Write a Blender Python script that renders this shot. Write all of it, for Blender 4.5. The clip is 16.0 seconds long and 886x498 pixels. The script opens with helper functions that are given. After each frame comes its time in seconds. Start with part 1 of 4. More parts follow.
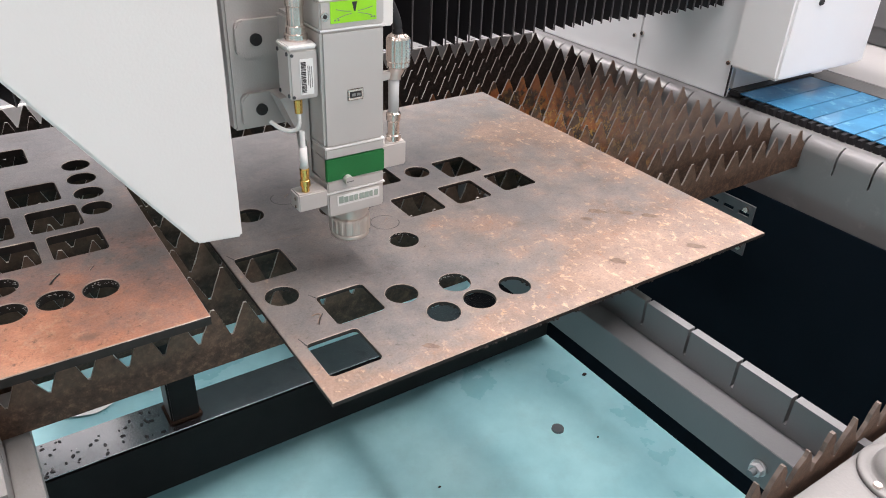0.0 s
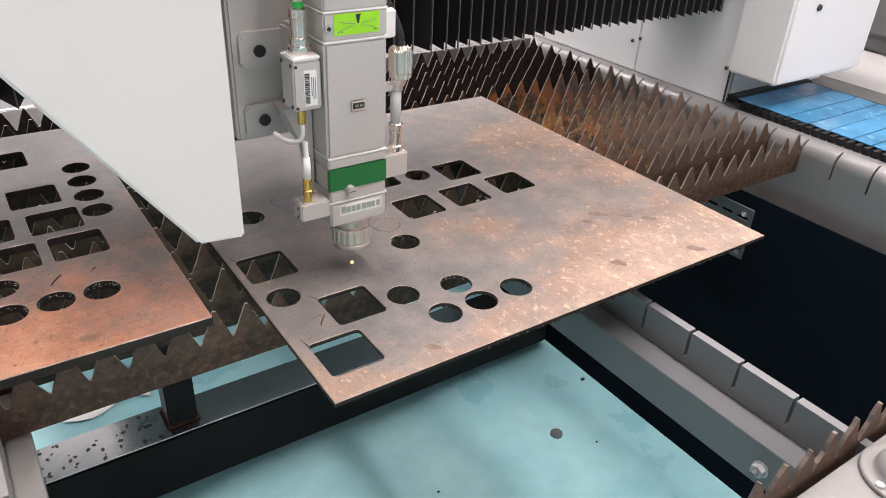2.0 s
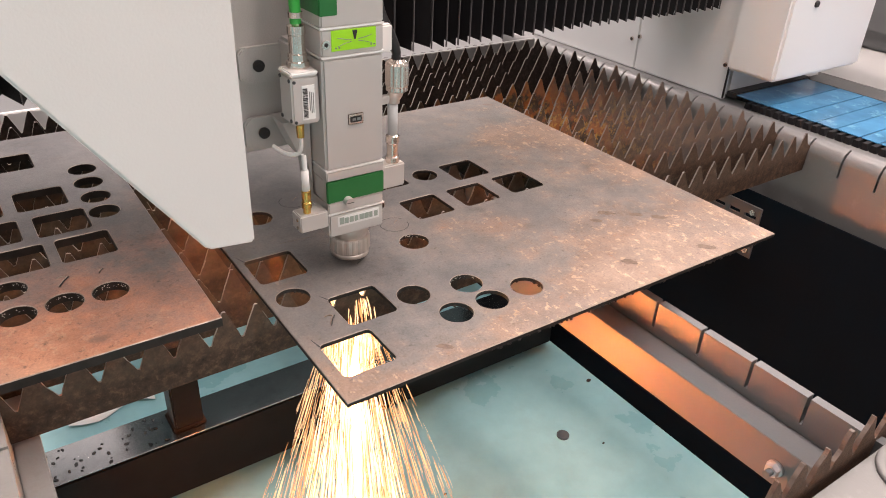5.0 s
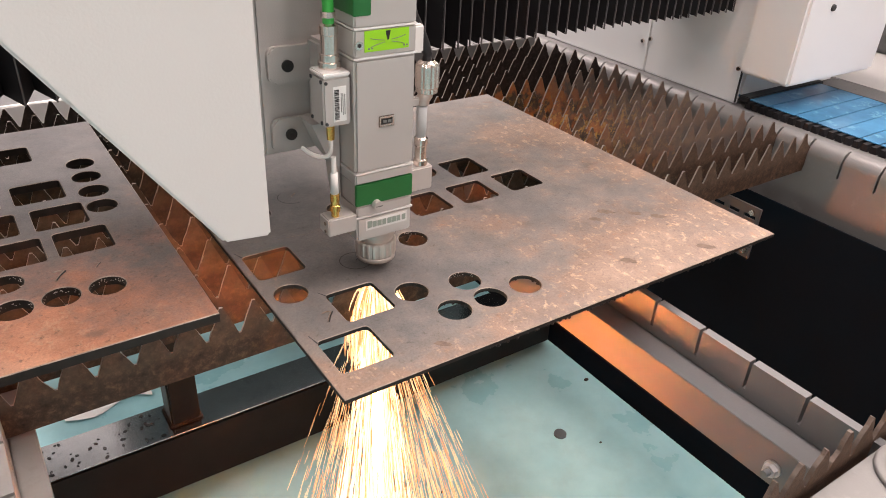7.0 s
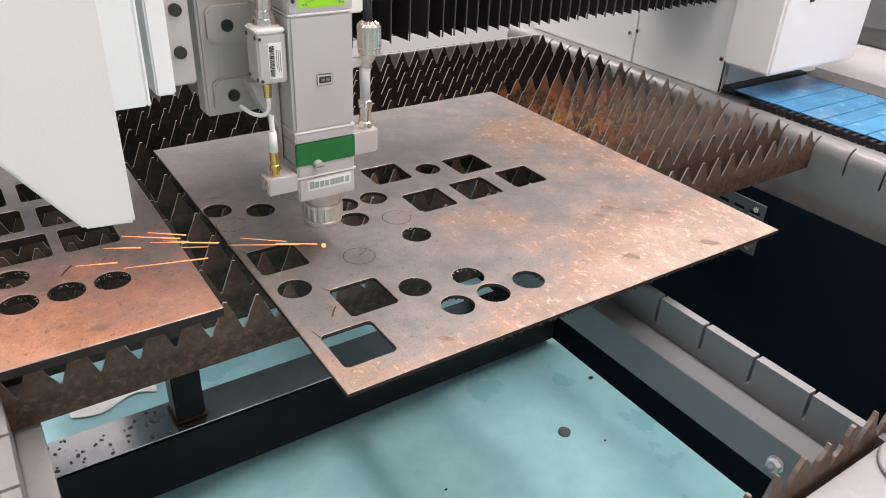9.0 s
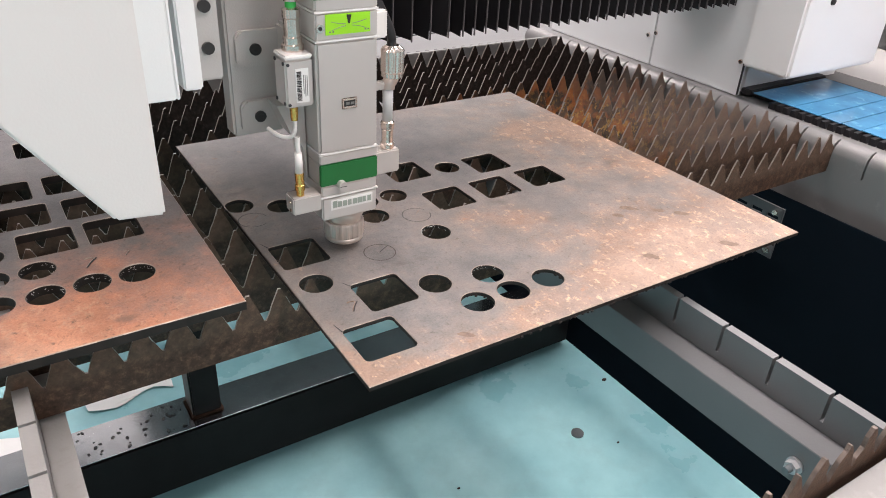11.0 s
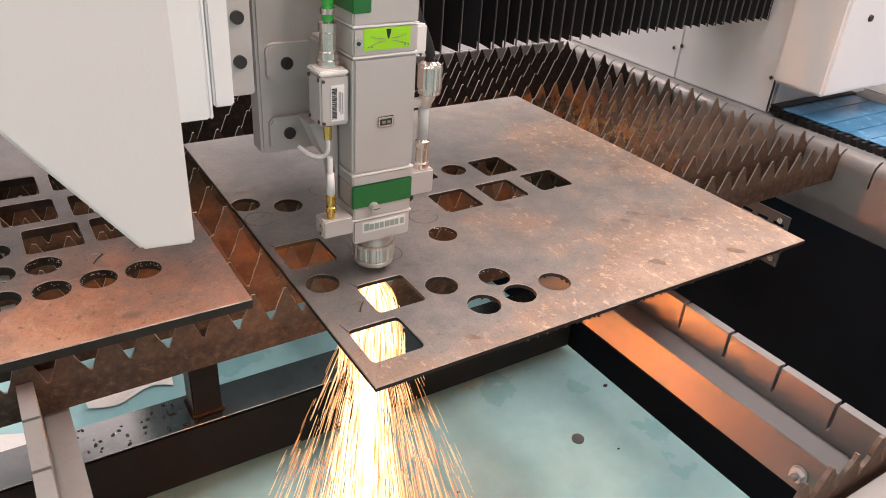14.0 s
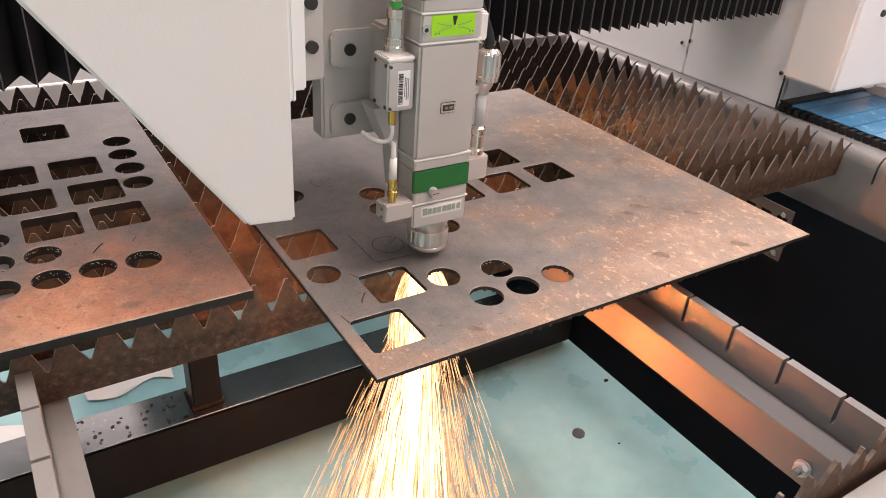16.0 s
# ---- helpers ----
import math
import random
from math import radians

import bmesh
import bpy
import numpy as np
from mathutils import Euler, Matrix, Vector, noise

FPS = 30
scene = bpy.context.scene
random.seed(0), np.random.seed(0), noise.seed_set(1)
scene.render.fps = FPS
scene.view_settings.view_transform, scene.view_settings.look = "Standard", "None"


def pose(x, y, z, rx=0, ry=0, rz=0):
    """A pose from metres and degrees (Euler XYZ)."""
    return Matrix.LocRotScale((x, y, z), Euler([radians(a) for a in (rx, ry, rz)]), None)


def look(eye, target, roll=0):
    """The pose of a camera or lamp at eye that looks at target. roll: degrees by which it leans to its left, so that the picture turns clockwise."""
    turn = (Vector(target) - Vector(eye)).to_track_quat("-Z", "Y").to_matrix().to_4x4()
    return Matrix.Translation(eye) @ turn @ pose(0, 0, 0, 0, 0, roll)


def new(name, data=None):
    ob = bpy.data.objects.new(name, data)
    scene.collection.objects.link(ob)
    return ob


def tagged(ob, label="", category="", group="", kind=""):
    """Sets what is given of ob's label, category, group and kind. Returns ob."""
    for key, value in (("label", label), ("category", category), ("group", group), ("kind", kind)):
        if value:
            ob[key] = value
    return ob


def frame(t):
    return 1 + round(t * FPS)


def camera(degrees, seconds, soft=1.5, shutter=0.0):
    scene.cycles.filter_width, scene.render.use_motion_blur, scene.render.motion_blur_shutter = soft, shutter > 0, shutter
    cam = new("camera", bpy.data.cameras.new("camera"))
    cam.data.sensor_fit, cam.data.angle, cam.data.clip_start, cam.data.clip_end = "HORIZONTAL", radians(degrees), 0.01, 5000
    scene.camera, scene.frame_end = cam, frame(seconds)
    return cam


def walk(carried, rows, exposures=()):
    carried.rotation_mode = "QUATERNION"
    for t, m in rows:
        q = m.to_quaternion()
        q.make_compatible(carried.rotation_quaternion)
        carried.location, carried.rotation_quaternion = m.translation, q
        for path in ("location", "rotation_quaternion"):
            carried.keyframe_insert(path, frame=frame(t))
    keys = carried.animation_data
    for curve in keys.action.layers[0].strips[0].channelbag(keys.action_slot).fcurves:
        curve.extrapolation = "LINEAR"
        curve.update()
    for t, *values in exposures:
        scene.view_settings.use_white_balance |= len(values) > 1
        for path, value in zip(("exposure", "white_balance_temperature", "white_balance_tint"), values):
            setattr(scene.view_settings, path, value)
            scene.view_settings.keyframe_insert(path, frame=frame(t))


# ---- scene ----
cam = camera(61.7, 16.0, soft=1.0)
PATH = [
    (0, (-0.235, -0.514, 0.515), (0.753, 0.894, -0.506), 2.7),
    (0.5, (-0.242, -0.506, 0.511), (0.762, 0.895, -0.503), 3.1),
    (1, (-0.245, -0.504, 0.512), (0.766, 0.896, -0.496), 3.2),
    (1.5, (-0.246, -0.508, 0.511), (0.766, 0.896, -0.493), 3.1),
    (2, (-0.243, -0.514, 0.509), (0.759, 0.897, -0.495), 2.9),
    (2.5, (-0.244, -0.51, 0.507), (0.756, 0.9, -0.498), 2.9),
    (3, (-0.245, -0.511, 0.509), (0.751, 0.904, -0.493), 2.8),
    (3.5, (-0.242, -0.511, 0.509), (0.757, 0.905, -0.488), 2.5),
    (4, (-0.245, -0.51, 0.507), (0.756, 0.907, -0.49), 2.4),
    (6.5, (-0.253, -0.501, 0.498), (0.751, 0.911, -0.501), 3.0),
    (7, (-0.25, -0.504, 0.499), (0.754, 0.907, -0.501), 3.1),
    (7.5, (-0.251, -0.505, 0.498), (0.754, 0.906, -0.501), 3.2),
    (8, (-0.249, -0.508, 0.498), (0.752, 0.905, -0.504), 3.1),
    (8.5, (-0.246, -0.509, 0.495), (0.75, 0.906, -0.506), 3.0),
    (9, (-0.25, -0.509, 0.495), (0.742, 0.91, -0.506), 2.9),
    (11.5, (-0.265, -0.51, 0.491), (0.7, 0.931, -0.505), 3.2),
    (12, (-0.266, -0.511, 0.49), (0.698, 0.932, -0.504), 3.2),
    (12.5, (-0.27, -0.506, 0.491), (0.699, 0.935, -0.502), 3.4),
    (13, (-0.271, -0.503, 0.489), (0.697, 0.939, -0.503), 3.6),
    (13.5, (-0.269, -0.503, 0.489), (0.701, 0.937, -0.503), 3.8),
    (14, (-0.271, -0.505, 0.489), (0.699, 0.937, -0.5), 4.1),
    (14.5, (-0.272, -0.507, 0.485), (0.696, 0.937, -0.504), 4.1),
    (15, (-0.27, -0.507, 0.484), (0.696, 0.933, -0.512), 4.0),
    (15.5, (-0.27, -0.504, 0.484), (0.697, 0.934, -0.514), 4.1),
    (16, (-0.271, -0.501, 0.481), (0.696, 0.936, -0.519), 4.4),
]
walk(cam, [(t, look(eye, target, roll)) for t, eye, target, roll in PATH],
     exposures=[(0.0, -0.03, 6620, 18), (0.8, -0.03, 6780, 19), (3.9, -0.03, 6780, 19), (4.3, -0.12, 7050, 21), (6.0, -0.27, 7300, 23), (7.7, -0.27, 7300, 23), (8.1, -0.05, 6580, 17), (9.0, -0.03, 6780, 19),
                (12.4, -0.03, 6780, 19), (13.0, -0.18, 7200, 22), (14.0, -0.28, 7350, 24), (16.0, -0.28, 7400, 25)])

# ---------------- world and lamps ----------------
FLOOR_Z = -0.9
world = bpy.data.worlds.new("hall_air")
scene.world = world
world.use_nodes = True
world.node_tree.nodes["Background"].inputs[0].default_value = (0.9, 0.95, 1.0, 1)
world.node_tree.nodes["Background"].inputs[1].default_value = 0.05


def area_lamp(x, y, z, sx, sy, watts, target=None):
    data = bpy.data.lights.new("hall_light", "AREA")
    data.shape, data.size, data.size_y, data.energy = "RECTANGLE", sx, sy, watts
    data.color = (1.0, 0.935, 0.915)
    ob = new("hall_light", data)
    ob.matrix_world = look((x, y, z), target or (x, y + 0.001, z - 1))
    return ob


# three long rows of tube lamps along the hall
for lx, watts in ((-1.9, 200), (0.8, 405), (3.3, 385)):
    area_lamp(lx, 1.5, 3.55, 0.35, 7.0, watts)
# unseen fill lamp on the south side, added to brighten the faces turned that way
area_lamp(0.5, -4.0, 2.3, 4.5, 1.6, 88, (0.4, 0.4, 0.0))

# ---------------- materials ----------------


def nodes_of(name):
    m = bpy.data.materials.new(name)
    m.use_nodes = True
    nt = m.node_tree
    return m, nt, nt.nodes["Principled BSDF"]


def add_noise(nt, scale, detail=4.0, rough=0.55, coord="Object", stretch=None):
    tc = nt.nodes.new("ShaderNodeTexCoord")
    no = nt.nodes.new("ShaderNodeTexNoise")
    no.inputs["Scale"].default_value = scale
    no.inputs["Detail"].default_value = detail
    no.inputs["Roughness"].default_value = rough
    src = tc.outputs[coord]
    if stretch:
        mp = nt.nodes.new("ShaderNodeMapping")
        mp.inputs["Scale"].default_value = stretch
        nt.links.new(src, mp.inputs[0])
        src = mp.outputs[0]
    nt.links.new(src, no.inputs["Vector"])
    return no.outputs["Fac"]


def ramp(nt, fac, stops):
    r = nt.nodes.new("ShaderNodeValToRGB")
    e = r.color_ramp.elements
    while len(e) < len(stops):
        e.new(0.5)
    for k, (p, c) in zip(e, stops):
        k.position, k.color = p, (*c, 1)
    nt.links.new(fac, r.inputs[0])
    return r.outputs[0]


def mix(nt, fac, a, b, mode="MIX"):
    m = nt.nodes.new("ShaderNodeMix")
    m.data_type, m.blend_type = "RGBA", mode
    if isinstance(fac, float):
        m.inputs[0].default_value = fac
    else:
        nt.links.new(fac, m.inputs[0])
    for sock, v in ((m.inputs[6], a), (m.inputs[7], b)):
        if isinstance(v, tuple):
            sock.default_value = (*v, 1)
        else:
            nt.links.new(v, sock)
    return m.outputs[2]


def bump(nt, bsdf, height, strength, dist=0.001):
    b = nt.nodes.new("ShaderNodeBump")
    b.inputs["Strength"].default_value, b.inputs["Distance"].default_value = strength, dist
    nt.links.new(height, b.inputs["Height"])
    nt.links.new(b.outputs[0], bsdf.inputs["Normal"])


def scalar(nt, fac, lo, hi):
    m = nt.nodes.new("ShaderNodeMapRange")
    m.inputs[3].default_value, m.inputs[4].default_value = lo, hi
    nt.links.new(fac, m.inputs[0])
    return m.outputs[0]


def paint(name, col, rough=0.5, metal=0.0, vary=0.12, scale=6.0, grain=260.0, relief=0.15, dirt=None, spec=0.5):
    m, nt, b = nodes_of(name)
    n1, n2 = add_noise(nt, scale), add_noise(nt, grain, 3)
    lo = tuple(c * (1 - vary) for c in col)
    c = ramp(nt, n1, [(0.3, lo), (0.7, col)])
    if dirt:
        n3 = add_noise(nt, scale * 3.7, 8, 0.7)
        f = ramp(nt, n3, [(0.56, (0, 0, 0)), (0.72, (1, 1, 1))])
        c = mix(nt, f, c, dirt)
    nt.links.new(c, b.inputs["Base Color"])
    nt.links.new(scalar(nt, n1, rough * 0.85, min(1, rough * 1.15)), b.inputs["Roughness"])
    b.inputs["Metallic"].default_value = metal
    b.inputs["Specular IOR Level"].default_value = spec
    bump(nt, b, n2, relief)
    return m


def glow(name, col, strength):
    m, nt, b = nodes_of(name)
    nt.nodes.remove(b)
    e = nt.nodes.new("ShaderNodeEmission")
    e.inputs[0].default_value, e.inputs[1].default_value = (*col, 1), strength
    nt.links.new(e.outputs[0], nt.nodes["Material Output"].inputs[0])
    return m


def sheet_steel(name, shift, rusty, tones, flaky=0.8, rim_rust=0.0):
    """Hot-rolled sheet: blue-grey mill scale that gives way to tan and orange rust."""
    m, nt, b = nodes_of(name)
    tc = nt.nodes.new("ShaderNodeTexCoord")
    sep = nt.nodes.new("ShaderNodeSeparateXYZ")
    nt.links.new(tc.outputs["Object"], sep.inputs[0])
    big, mid, fine = add_noise(nt, 3.2, 5), add_noise(nt, 24, 12, 0.74), add_noise(nt, 260, 5, 0.7)
    way = nt.nodes.new("ShaderNodeMath")
    way.operation = "MULTIPLY_ADD"
    nt.links.new(sep.outputs[0], way.inputs[0])
    way.inputs[1].default_value, way.inputs[2].default_value = rusty[0], shift
    way2 = nt.nodes.new("ShaderNodeMath")
    way2.operation = "MULTIPLY_ADD"
    nt.links.new(sep.outputs[1], way2.inputs[0])
    way2.inputs[1].default_value = rusty[1]
    nt.links.new(way.outputs[0], way2.inputs[2])
    # handled edges rust first
    so_far = way2.outputs[0]
    for axis, reach, amount in ((1, 0.13, rim_rust), (0, 0.09, rim_rust * 0.7)):
        mr = nt.nodes.new("ShaderNodeMapRange")
        for k, v in enumerate((0.0, reach, amount, 0.0), 1):
            mr.inputs[k].default_value = v
        nt.links.new(sep.outputs[axis], mr.inputs[0])
        ad = nt.nodes.new("ShaderNodeMath")
        nt.links.new(mr.outputs[0], ad.inputs[0])
        nt.links.new(so_far, ad.inputs[1])
        so_far = ad.outputs[0]
    sm = nt.nodes.new("ShaderNodeMath")
    sm.operation = "MULTIPLY_ADD"
    nt.links.new(big, sm.inputs[0])
    sm.inputs[1].default_value = 1.05
    nt.links.new(so_far, sm.inputs[2])
    sm2 = nt.nodes.new("ShaderNodeMath")
    sm2.operation = "MULTIPLY_ADD"
    nt.links.new(mid, sm2.inputs[0])
    sm2.inputs[1].default_value = 0.55
    nt.links.new(sm.outputs[0], sm2.inputs[2])
    c = ramp(nt, sm2.outputs[0], list(zip((0.50, 0.64, 0.76, 0.88, 1.0), tones)))
    where = ramp(nt, sm2.outputs[0], [(0.74, (0.04, 0.04, 0.04)), (0.92, (1, 1, 1))])

    def there(mask):
        ml = nt.nodes.new("ShaderNodeMath")
        ml.operation = "MULTIPLY"
        nt.links.new(where, ml.inputs[0])
        nt.links.new(mask, ml.inputs[1])
        return ml.outputs[0]

    # bare scuffs and dark oil marks
    sc = add_noise(nt, 55, 6, 0.75)
    c = mix(nt, there(ramp(nt, sc, [(0.57, (0, 0, 0)), (0.66, (flaky * 0.9,) * 3)])), c, (0.42, 0.32, 0.25))
    pit = add_noise(nt, 120, 5, 0.7)
    c = mix(nt, ramp(nt, pit, [(0.30, (0.7, 0.7, 0.7)), (0.42, (0, 0, 0))]), c, (0.07, 0.055, 0.048))
    patch = add_noise(nt, 5.5, 9, 0.66)
    c = mix(nt, ramp(nt, patch, [(0.47, (0, 0, 0)), (0.62, (0.6, 0.6, 0.6))]), c, (0.150, 0.141, 0.134))
    fleck = add_noise(nt, 52, 9, 0.72, stretch=(1.0, 0.75, 1.0))
    c = mix(nt, there(ramp(nt, fleck, [(0.60, (0, 0, 0)), (0.66, (flaky * 0.9,) * 3)])), c, (0.50, 0.32, 0.19))
    flake = add_noise(nt, 84, 9, 0.7, stretch=(1.0, 0.7, 1.0))
    c = mix(nt, there(ramp(nt, flake, [(0.56, (0, 0, 0)), (0.61, (flaky * 0.8,) * 3)])), c, (0.58, 0.40, 0.27))
    burn = add_noise(nt, 40, 8, 0.75)
    c = mix(nt, there(ramp(nt, burn, [(0.58, (0, 0, 0)), (0.66, (0.55, 0.55, 0.55))])), c, (0.38, 0.170, 0.085))
    oil = add_noise(nt, 9, 3, 0.5, stretch=(1.0, 1.8, 1.0))
    c = mix(nt, ramp(nt, oil, [(0.64, (0, 0, 0)), (0.72, (0.6, 0.6, 0.6))]), c, (0.09, 0.075, 0.07))
    # cloudy mottling and fine grain over all of it
    cloud = add_noise(nt, 17, 10, 0.7)
    c = mix(nt, 1.0, c, ramp(nt, cloud, [(0.32, (0.76, 0.77, 0.78)), (0.52, (1.0, 1.0, 1.0)), (0.70, (1.24, 1.20, 1.17))]), "MULTIPLY")
    c = mix(nt, 1.0, c, ramp(nt, add_noise(nt, 340, 4, 0.8), [(0.30, (0.80, 0.79, 0.78)), (0.70, (1.18, 1.18, 1.18))]), "MULTIPLY")
    nt.links.new(c, b.inputs["Base Color"])
    b.inputs["Metallic"].default_value = 0.25
    nt.links.new(scalar(nt, mid, 0.34, 0.60), b.inputs["Roughness"])
    bump(nt, b, fine, 0.5, 0.0008)
    return m


def slat_rust(name, dust, rust, base=1.0, top_light=0.0, gild=1.0, tint=(1.0, 1.0, 1.0)):
    """Burnt slat steel: brown speckle, orange and gold rust about the middle, pale dust at the beam end."""
    m, nt, b = nodes_of(name)
    info = nt.nodes.new("ShaderNodeObjectInfo")
    seed = nt.nodes.new("ShaderNodeMath")
    seed.operation = "MULTIPLY"
    seed.inputs[1].default_value = 47.0
    nt.links.new(info.outputs["Random"], seed.inputs[0])

    def own(scale, detail, rough=0.55):
        """Noise that differs from slat to slat."""
        fac = add_noise(nt, scale, detail, rough)
        fac.node.noise_dimensions = "4D"
        nt.links.new(seed.outputs[0], fac.node.inputs["W"])
        return fac

    big, mid = own(9, 4), own(95, 10, 0.8)
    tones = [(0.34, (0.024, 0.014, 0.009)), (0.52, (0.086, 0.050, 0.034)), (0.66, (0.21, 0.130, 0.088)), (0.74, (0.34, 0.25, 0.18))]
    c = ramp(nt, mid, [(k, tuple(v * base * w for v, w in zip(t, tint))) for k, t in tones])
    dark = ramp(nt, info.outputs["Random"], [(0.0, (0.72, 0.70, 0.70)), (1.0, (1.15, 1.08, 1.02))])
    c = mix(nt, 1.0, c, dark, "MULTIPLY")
    tc = nt.nodes.new("ShaderNodeTexCoord")
    sep = nt.nodes.new("ShaderNodeSeparateXYZ")
    nt.links.new(tc.outputs["Object"], sep.inputs[0])

    def along(lo, hi, amount, noise):
        mr = nt.nodes.new("ShaderNodeMapRange")
        for k, v in enumerate((lo, hi, 0.0, amount), 1):
            mr.inputs[k].default_value = v
        nt.links.new(sep.outputs[0], mr.inputs[0])
        ml = nt.nodes.new("ShaderNodeMath")
        ml.operation = "MULTIPLY"
        nt.links.new(mr.outputs[0], ml.inputs[0])
        nt.links.new(noise, ml.inputs[1])
        return ml.outputs[0]

    if dust:
        c = mix(nt, along(0.74, 0.96, dust, ramp(nt, own(30, 6, 0.7), [(0.25, (0.3, 0.3, 0.3)), (0.6, (1, 1, 1))])), c, (0.160, 0.133, 0.122))
    if rust:
        orange = ramp(nt, own(16, 5, 0.6), [(0.50, (0, 0, 0)), (0.57, (0.9, 0.9, 0.9))])
        c = mix(nt, along(0.56, 0.68, rust, orange), c, (0.42, 0.130, 0.035))
        gold = ramp(nt, own(70, 7, 0.75), [(0.52, (0, 0, 0)), (0.57, (0.9 * gild,) * 3)])
        c = mix(nt, along(0.54, 0.66, rust, gold), c, (0.50, 0.29, 0.07))
        c = mix(nt, along(0.86, 1.02, 0.8, ramp(nt, big, [(0.2, (0.6, 0.6, 0.6)), (0.6, (1, 1, 1))])), c, (0.145, 0.118, 0.107))
    # teeth painted paler towards their tips, imitating light from above, broken up by noise
    mr = nt.nodes.new("ShaderNodeMapRange")
    for k, v in enumerate((-0.064, -0.046, 0.0, top_light), 1):
        mr.inputs[k].default_value = v
    nt.links.new(sep.outputs[2], mr.inputs[0])
    ml = nt.nodes.new("ShaderNodeMath")
    ml.operation = "MULTIPLY"
    nt.links.new(mr.outputs[0], ml.inputs[0])
    nt.links.new(ramp(nt, own(60, 8, 0.75), [(0.32, (0.35, 0.35, 0.35)), (0.6, (1, 1, 1))]), ml.inputs[1])
    c = mix(nt, ml.outputs[0], c, (0.24, 0.165, 0.120))
    nt.links.new(c, b.inputs["Base Color"])
    b.inputs["Metallic"].default_value = 0.1
    b.inputs["Specular IOR Level"].default_value = 0.25
    nt.links.new(scalar(nt, mid, 0.45, 0.75), b.inputs["Roughness"])
    bump(nt, b, mid, 0.6, 0.0012)
    return m


def slat_edge():
    """Scraped bright slat edges that turn dull brown towards the beam end."""
    m, nt, b = nodes_of("scraped_slat_edge")
    n1, n2 = add_noise(nt, 45), add_noise(nt, 170, 8, 0.7)
    c = ramp(nt, n1, [(0.3, (0.27, 0.23, 0.20)), (0.7, (0.50, 0.46, 0.42))])
    c = mix(nt, ramp(nt, n2, [(0.56, (0, 0, 0)), (0.68, (1, 1, 1))]), c, (0.15, 0.10, 0.075))
    tc = nt.nodes.new("ShaderNodeTexCoord")
    sep = nt.nodes.new("ShaderNodeSeparateXYZ")
    nt.links.new(tc.outputs["Object"], sep.inputs[0])
    mr = nt.nodes.new("ShaderNodeMapRange")
    for k, v in enumerate((0.66, 0.86, 0.0, 0.85), 1):
        mr.inputs[k].default_value = v
    nt.links.new(sep.outputs[0], mr.inputs[0])
    c = mix(nt, mr.outputs[0], c, (0.165, 0.135, 0.12))
    nt.links.new(c, b.inputs["Base Color"])
    b.inputs["Metallic"].default_value = 0.3
    nt.links.new(scalar(nt, n1, 0.38, 0.6), b.inputs["Roughness"])
    bump(nt, b, n2, 0.4)
    return m


def epoxy_floor():
    m, nt, b = nodes_of("teal_epoxy_floor")
    big, mid, fine = add_noise(nt, 2.6, 6, 0.6), add_noise(nt, 11, 8, 0.7), add_noise(nt, 130, 3)
    # cloudy tones in the colour imitate the mottled reflections on the gloss
    c = ramp(nt, big, [(0.35, (0.20, 0.45, 0.50)), (0.65, (0.35, 0.65, 0.68))])
    c = mix(nt, ramp(nt, mid, [(0.5, (0, 0, 0)), (0.75, (0.35, 0.35, 0.35))]), c, (0.25, 0.42, 0.45))
    nt.links.new(c, b.inputs["Base Color"])
    nt.links.new(scalar(nt, big, 0.12, 0.5), b.inputs["Roughness"])
    bump(nt, b, fine, 0.08)
    return m


STEEL_R = sheet_steel("mill_scale_steel", -0.16, (0.42, -0.26), ((0.112, 0.114, 0.114), (0.160, 0.153, 0.147), (0.205, 0.177, 0.158), (0.272, 0.186, 0.140), (0.315, 0.228, 0.180)), 0.95, 0.22)
STEEL_L = sheet_steel("mill_scale_steel_rustier", 0.31, (0.10, -1.02), ((0.11, 0.11, 0.112), (0.17, 0.145, 0.132), (0.31, 0.180, 0.138), (0.46, 0.210, 0.128), (0.52, 0.275, 0.180)), 0.45)
SLAT = slat_rust("brown_slat_steel", 0.0, 0.0, 0.70, 0.25)
SLAT_DUSTY = slat_rust("dusty_slat_steel", 0.45, 0.3, 0.66, 0.5)
SLAT_RUST = slat_rust("orange_rusted_slat_steel", 0.45, 1.0, 0.36, 0.2, 0.35)
SLAT_GOLD = slat_rust("gold_flecked_slat_steel", 0.45, 0.8, 0.50, 0.35, 1.0)
SLAT_NEAR = slat_rust("scorched_slat_steel", 0.0, 0.0, 0.85, 0.3, 0.0, (0.95, 1.0, 1.05))
TIP = paint("scorched_slat_rim", (0.21, 0.165, 0.14), 0.55, 0.3, 0.7, 45, 300, 0.4, (0.07, 0.045, 0.035))
# rear rows: bluish scale, with their shade darkened into the colour too
SLAT_SHADED = slat_rust("shaded_blue_slat_steel", 0.0, 0.0, 0.42, 0.0, 0.0, (0.78, 0.92, 1.15))
WORN = slat_edge()
TEAL = epoxy_floor()
EDGE = paint("cut_steel_edge", (0.026, 0.020, 0.017), 0.55, 0.0, 0.5, 60, spec=0.25)
DARKGREY = paint("dark_steel_grey", (0.055, 0.058, 0.062), 0.5, 0.2, 0.2, 12)
STEELGREY = paint("dull_cut_steel", (0.15, 0.172, 0.18), 0.45, 0.4, 0.3, 40)
RIM = paint("pale_rim_and_scratch", (0.40, 0.33, 0.28), 0.4, 0.4, 0.5, 70, 300, 0.3, (0.10, 0.07, 0.055))
GREY = paint("grey_machine_paint", (0.116, 0.121, 0.124), 0.42, 0, 0.12, 9, 300, 0.2, spec=0.75)
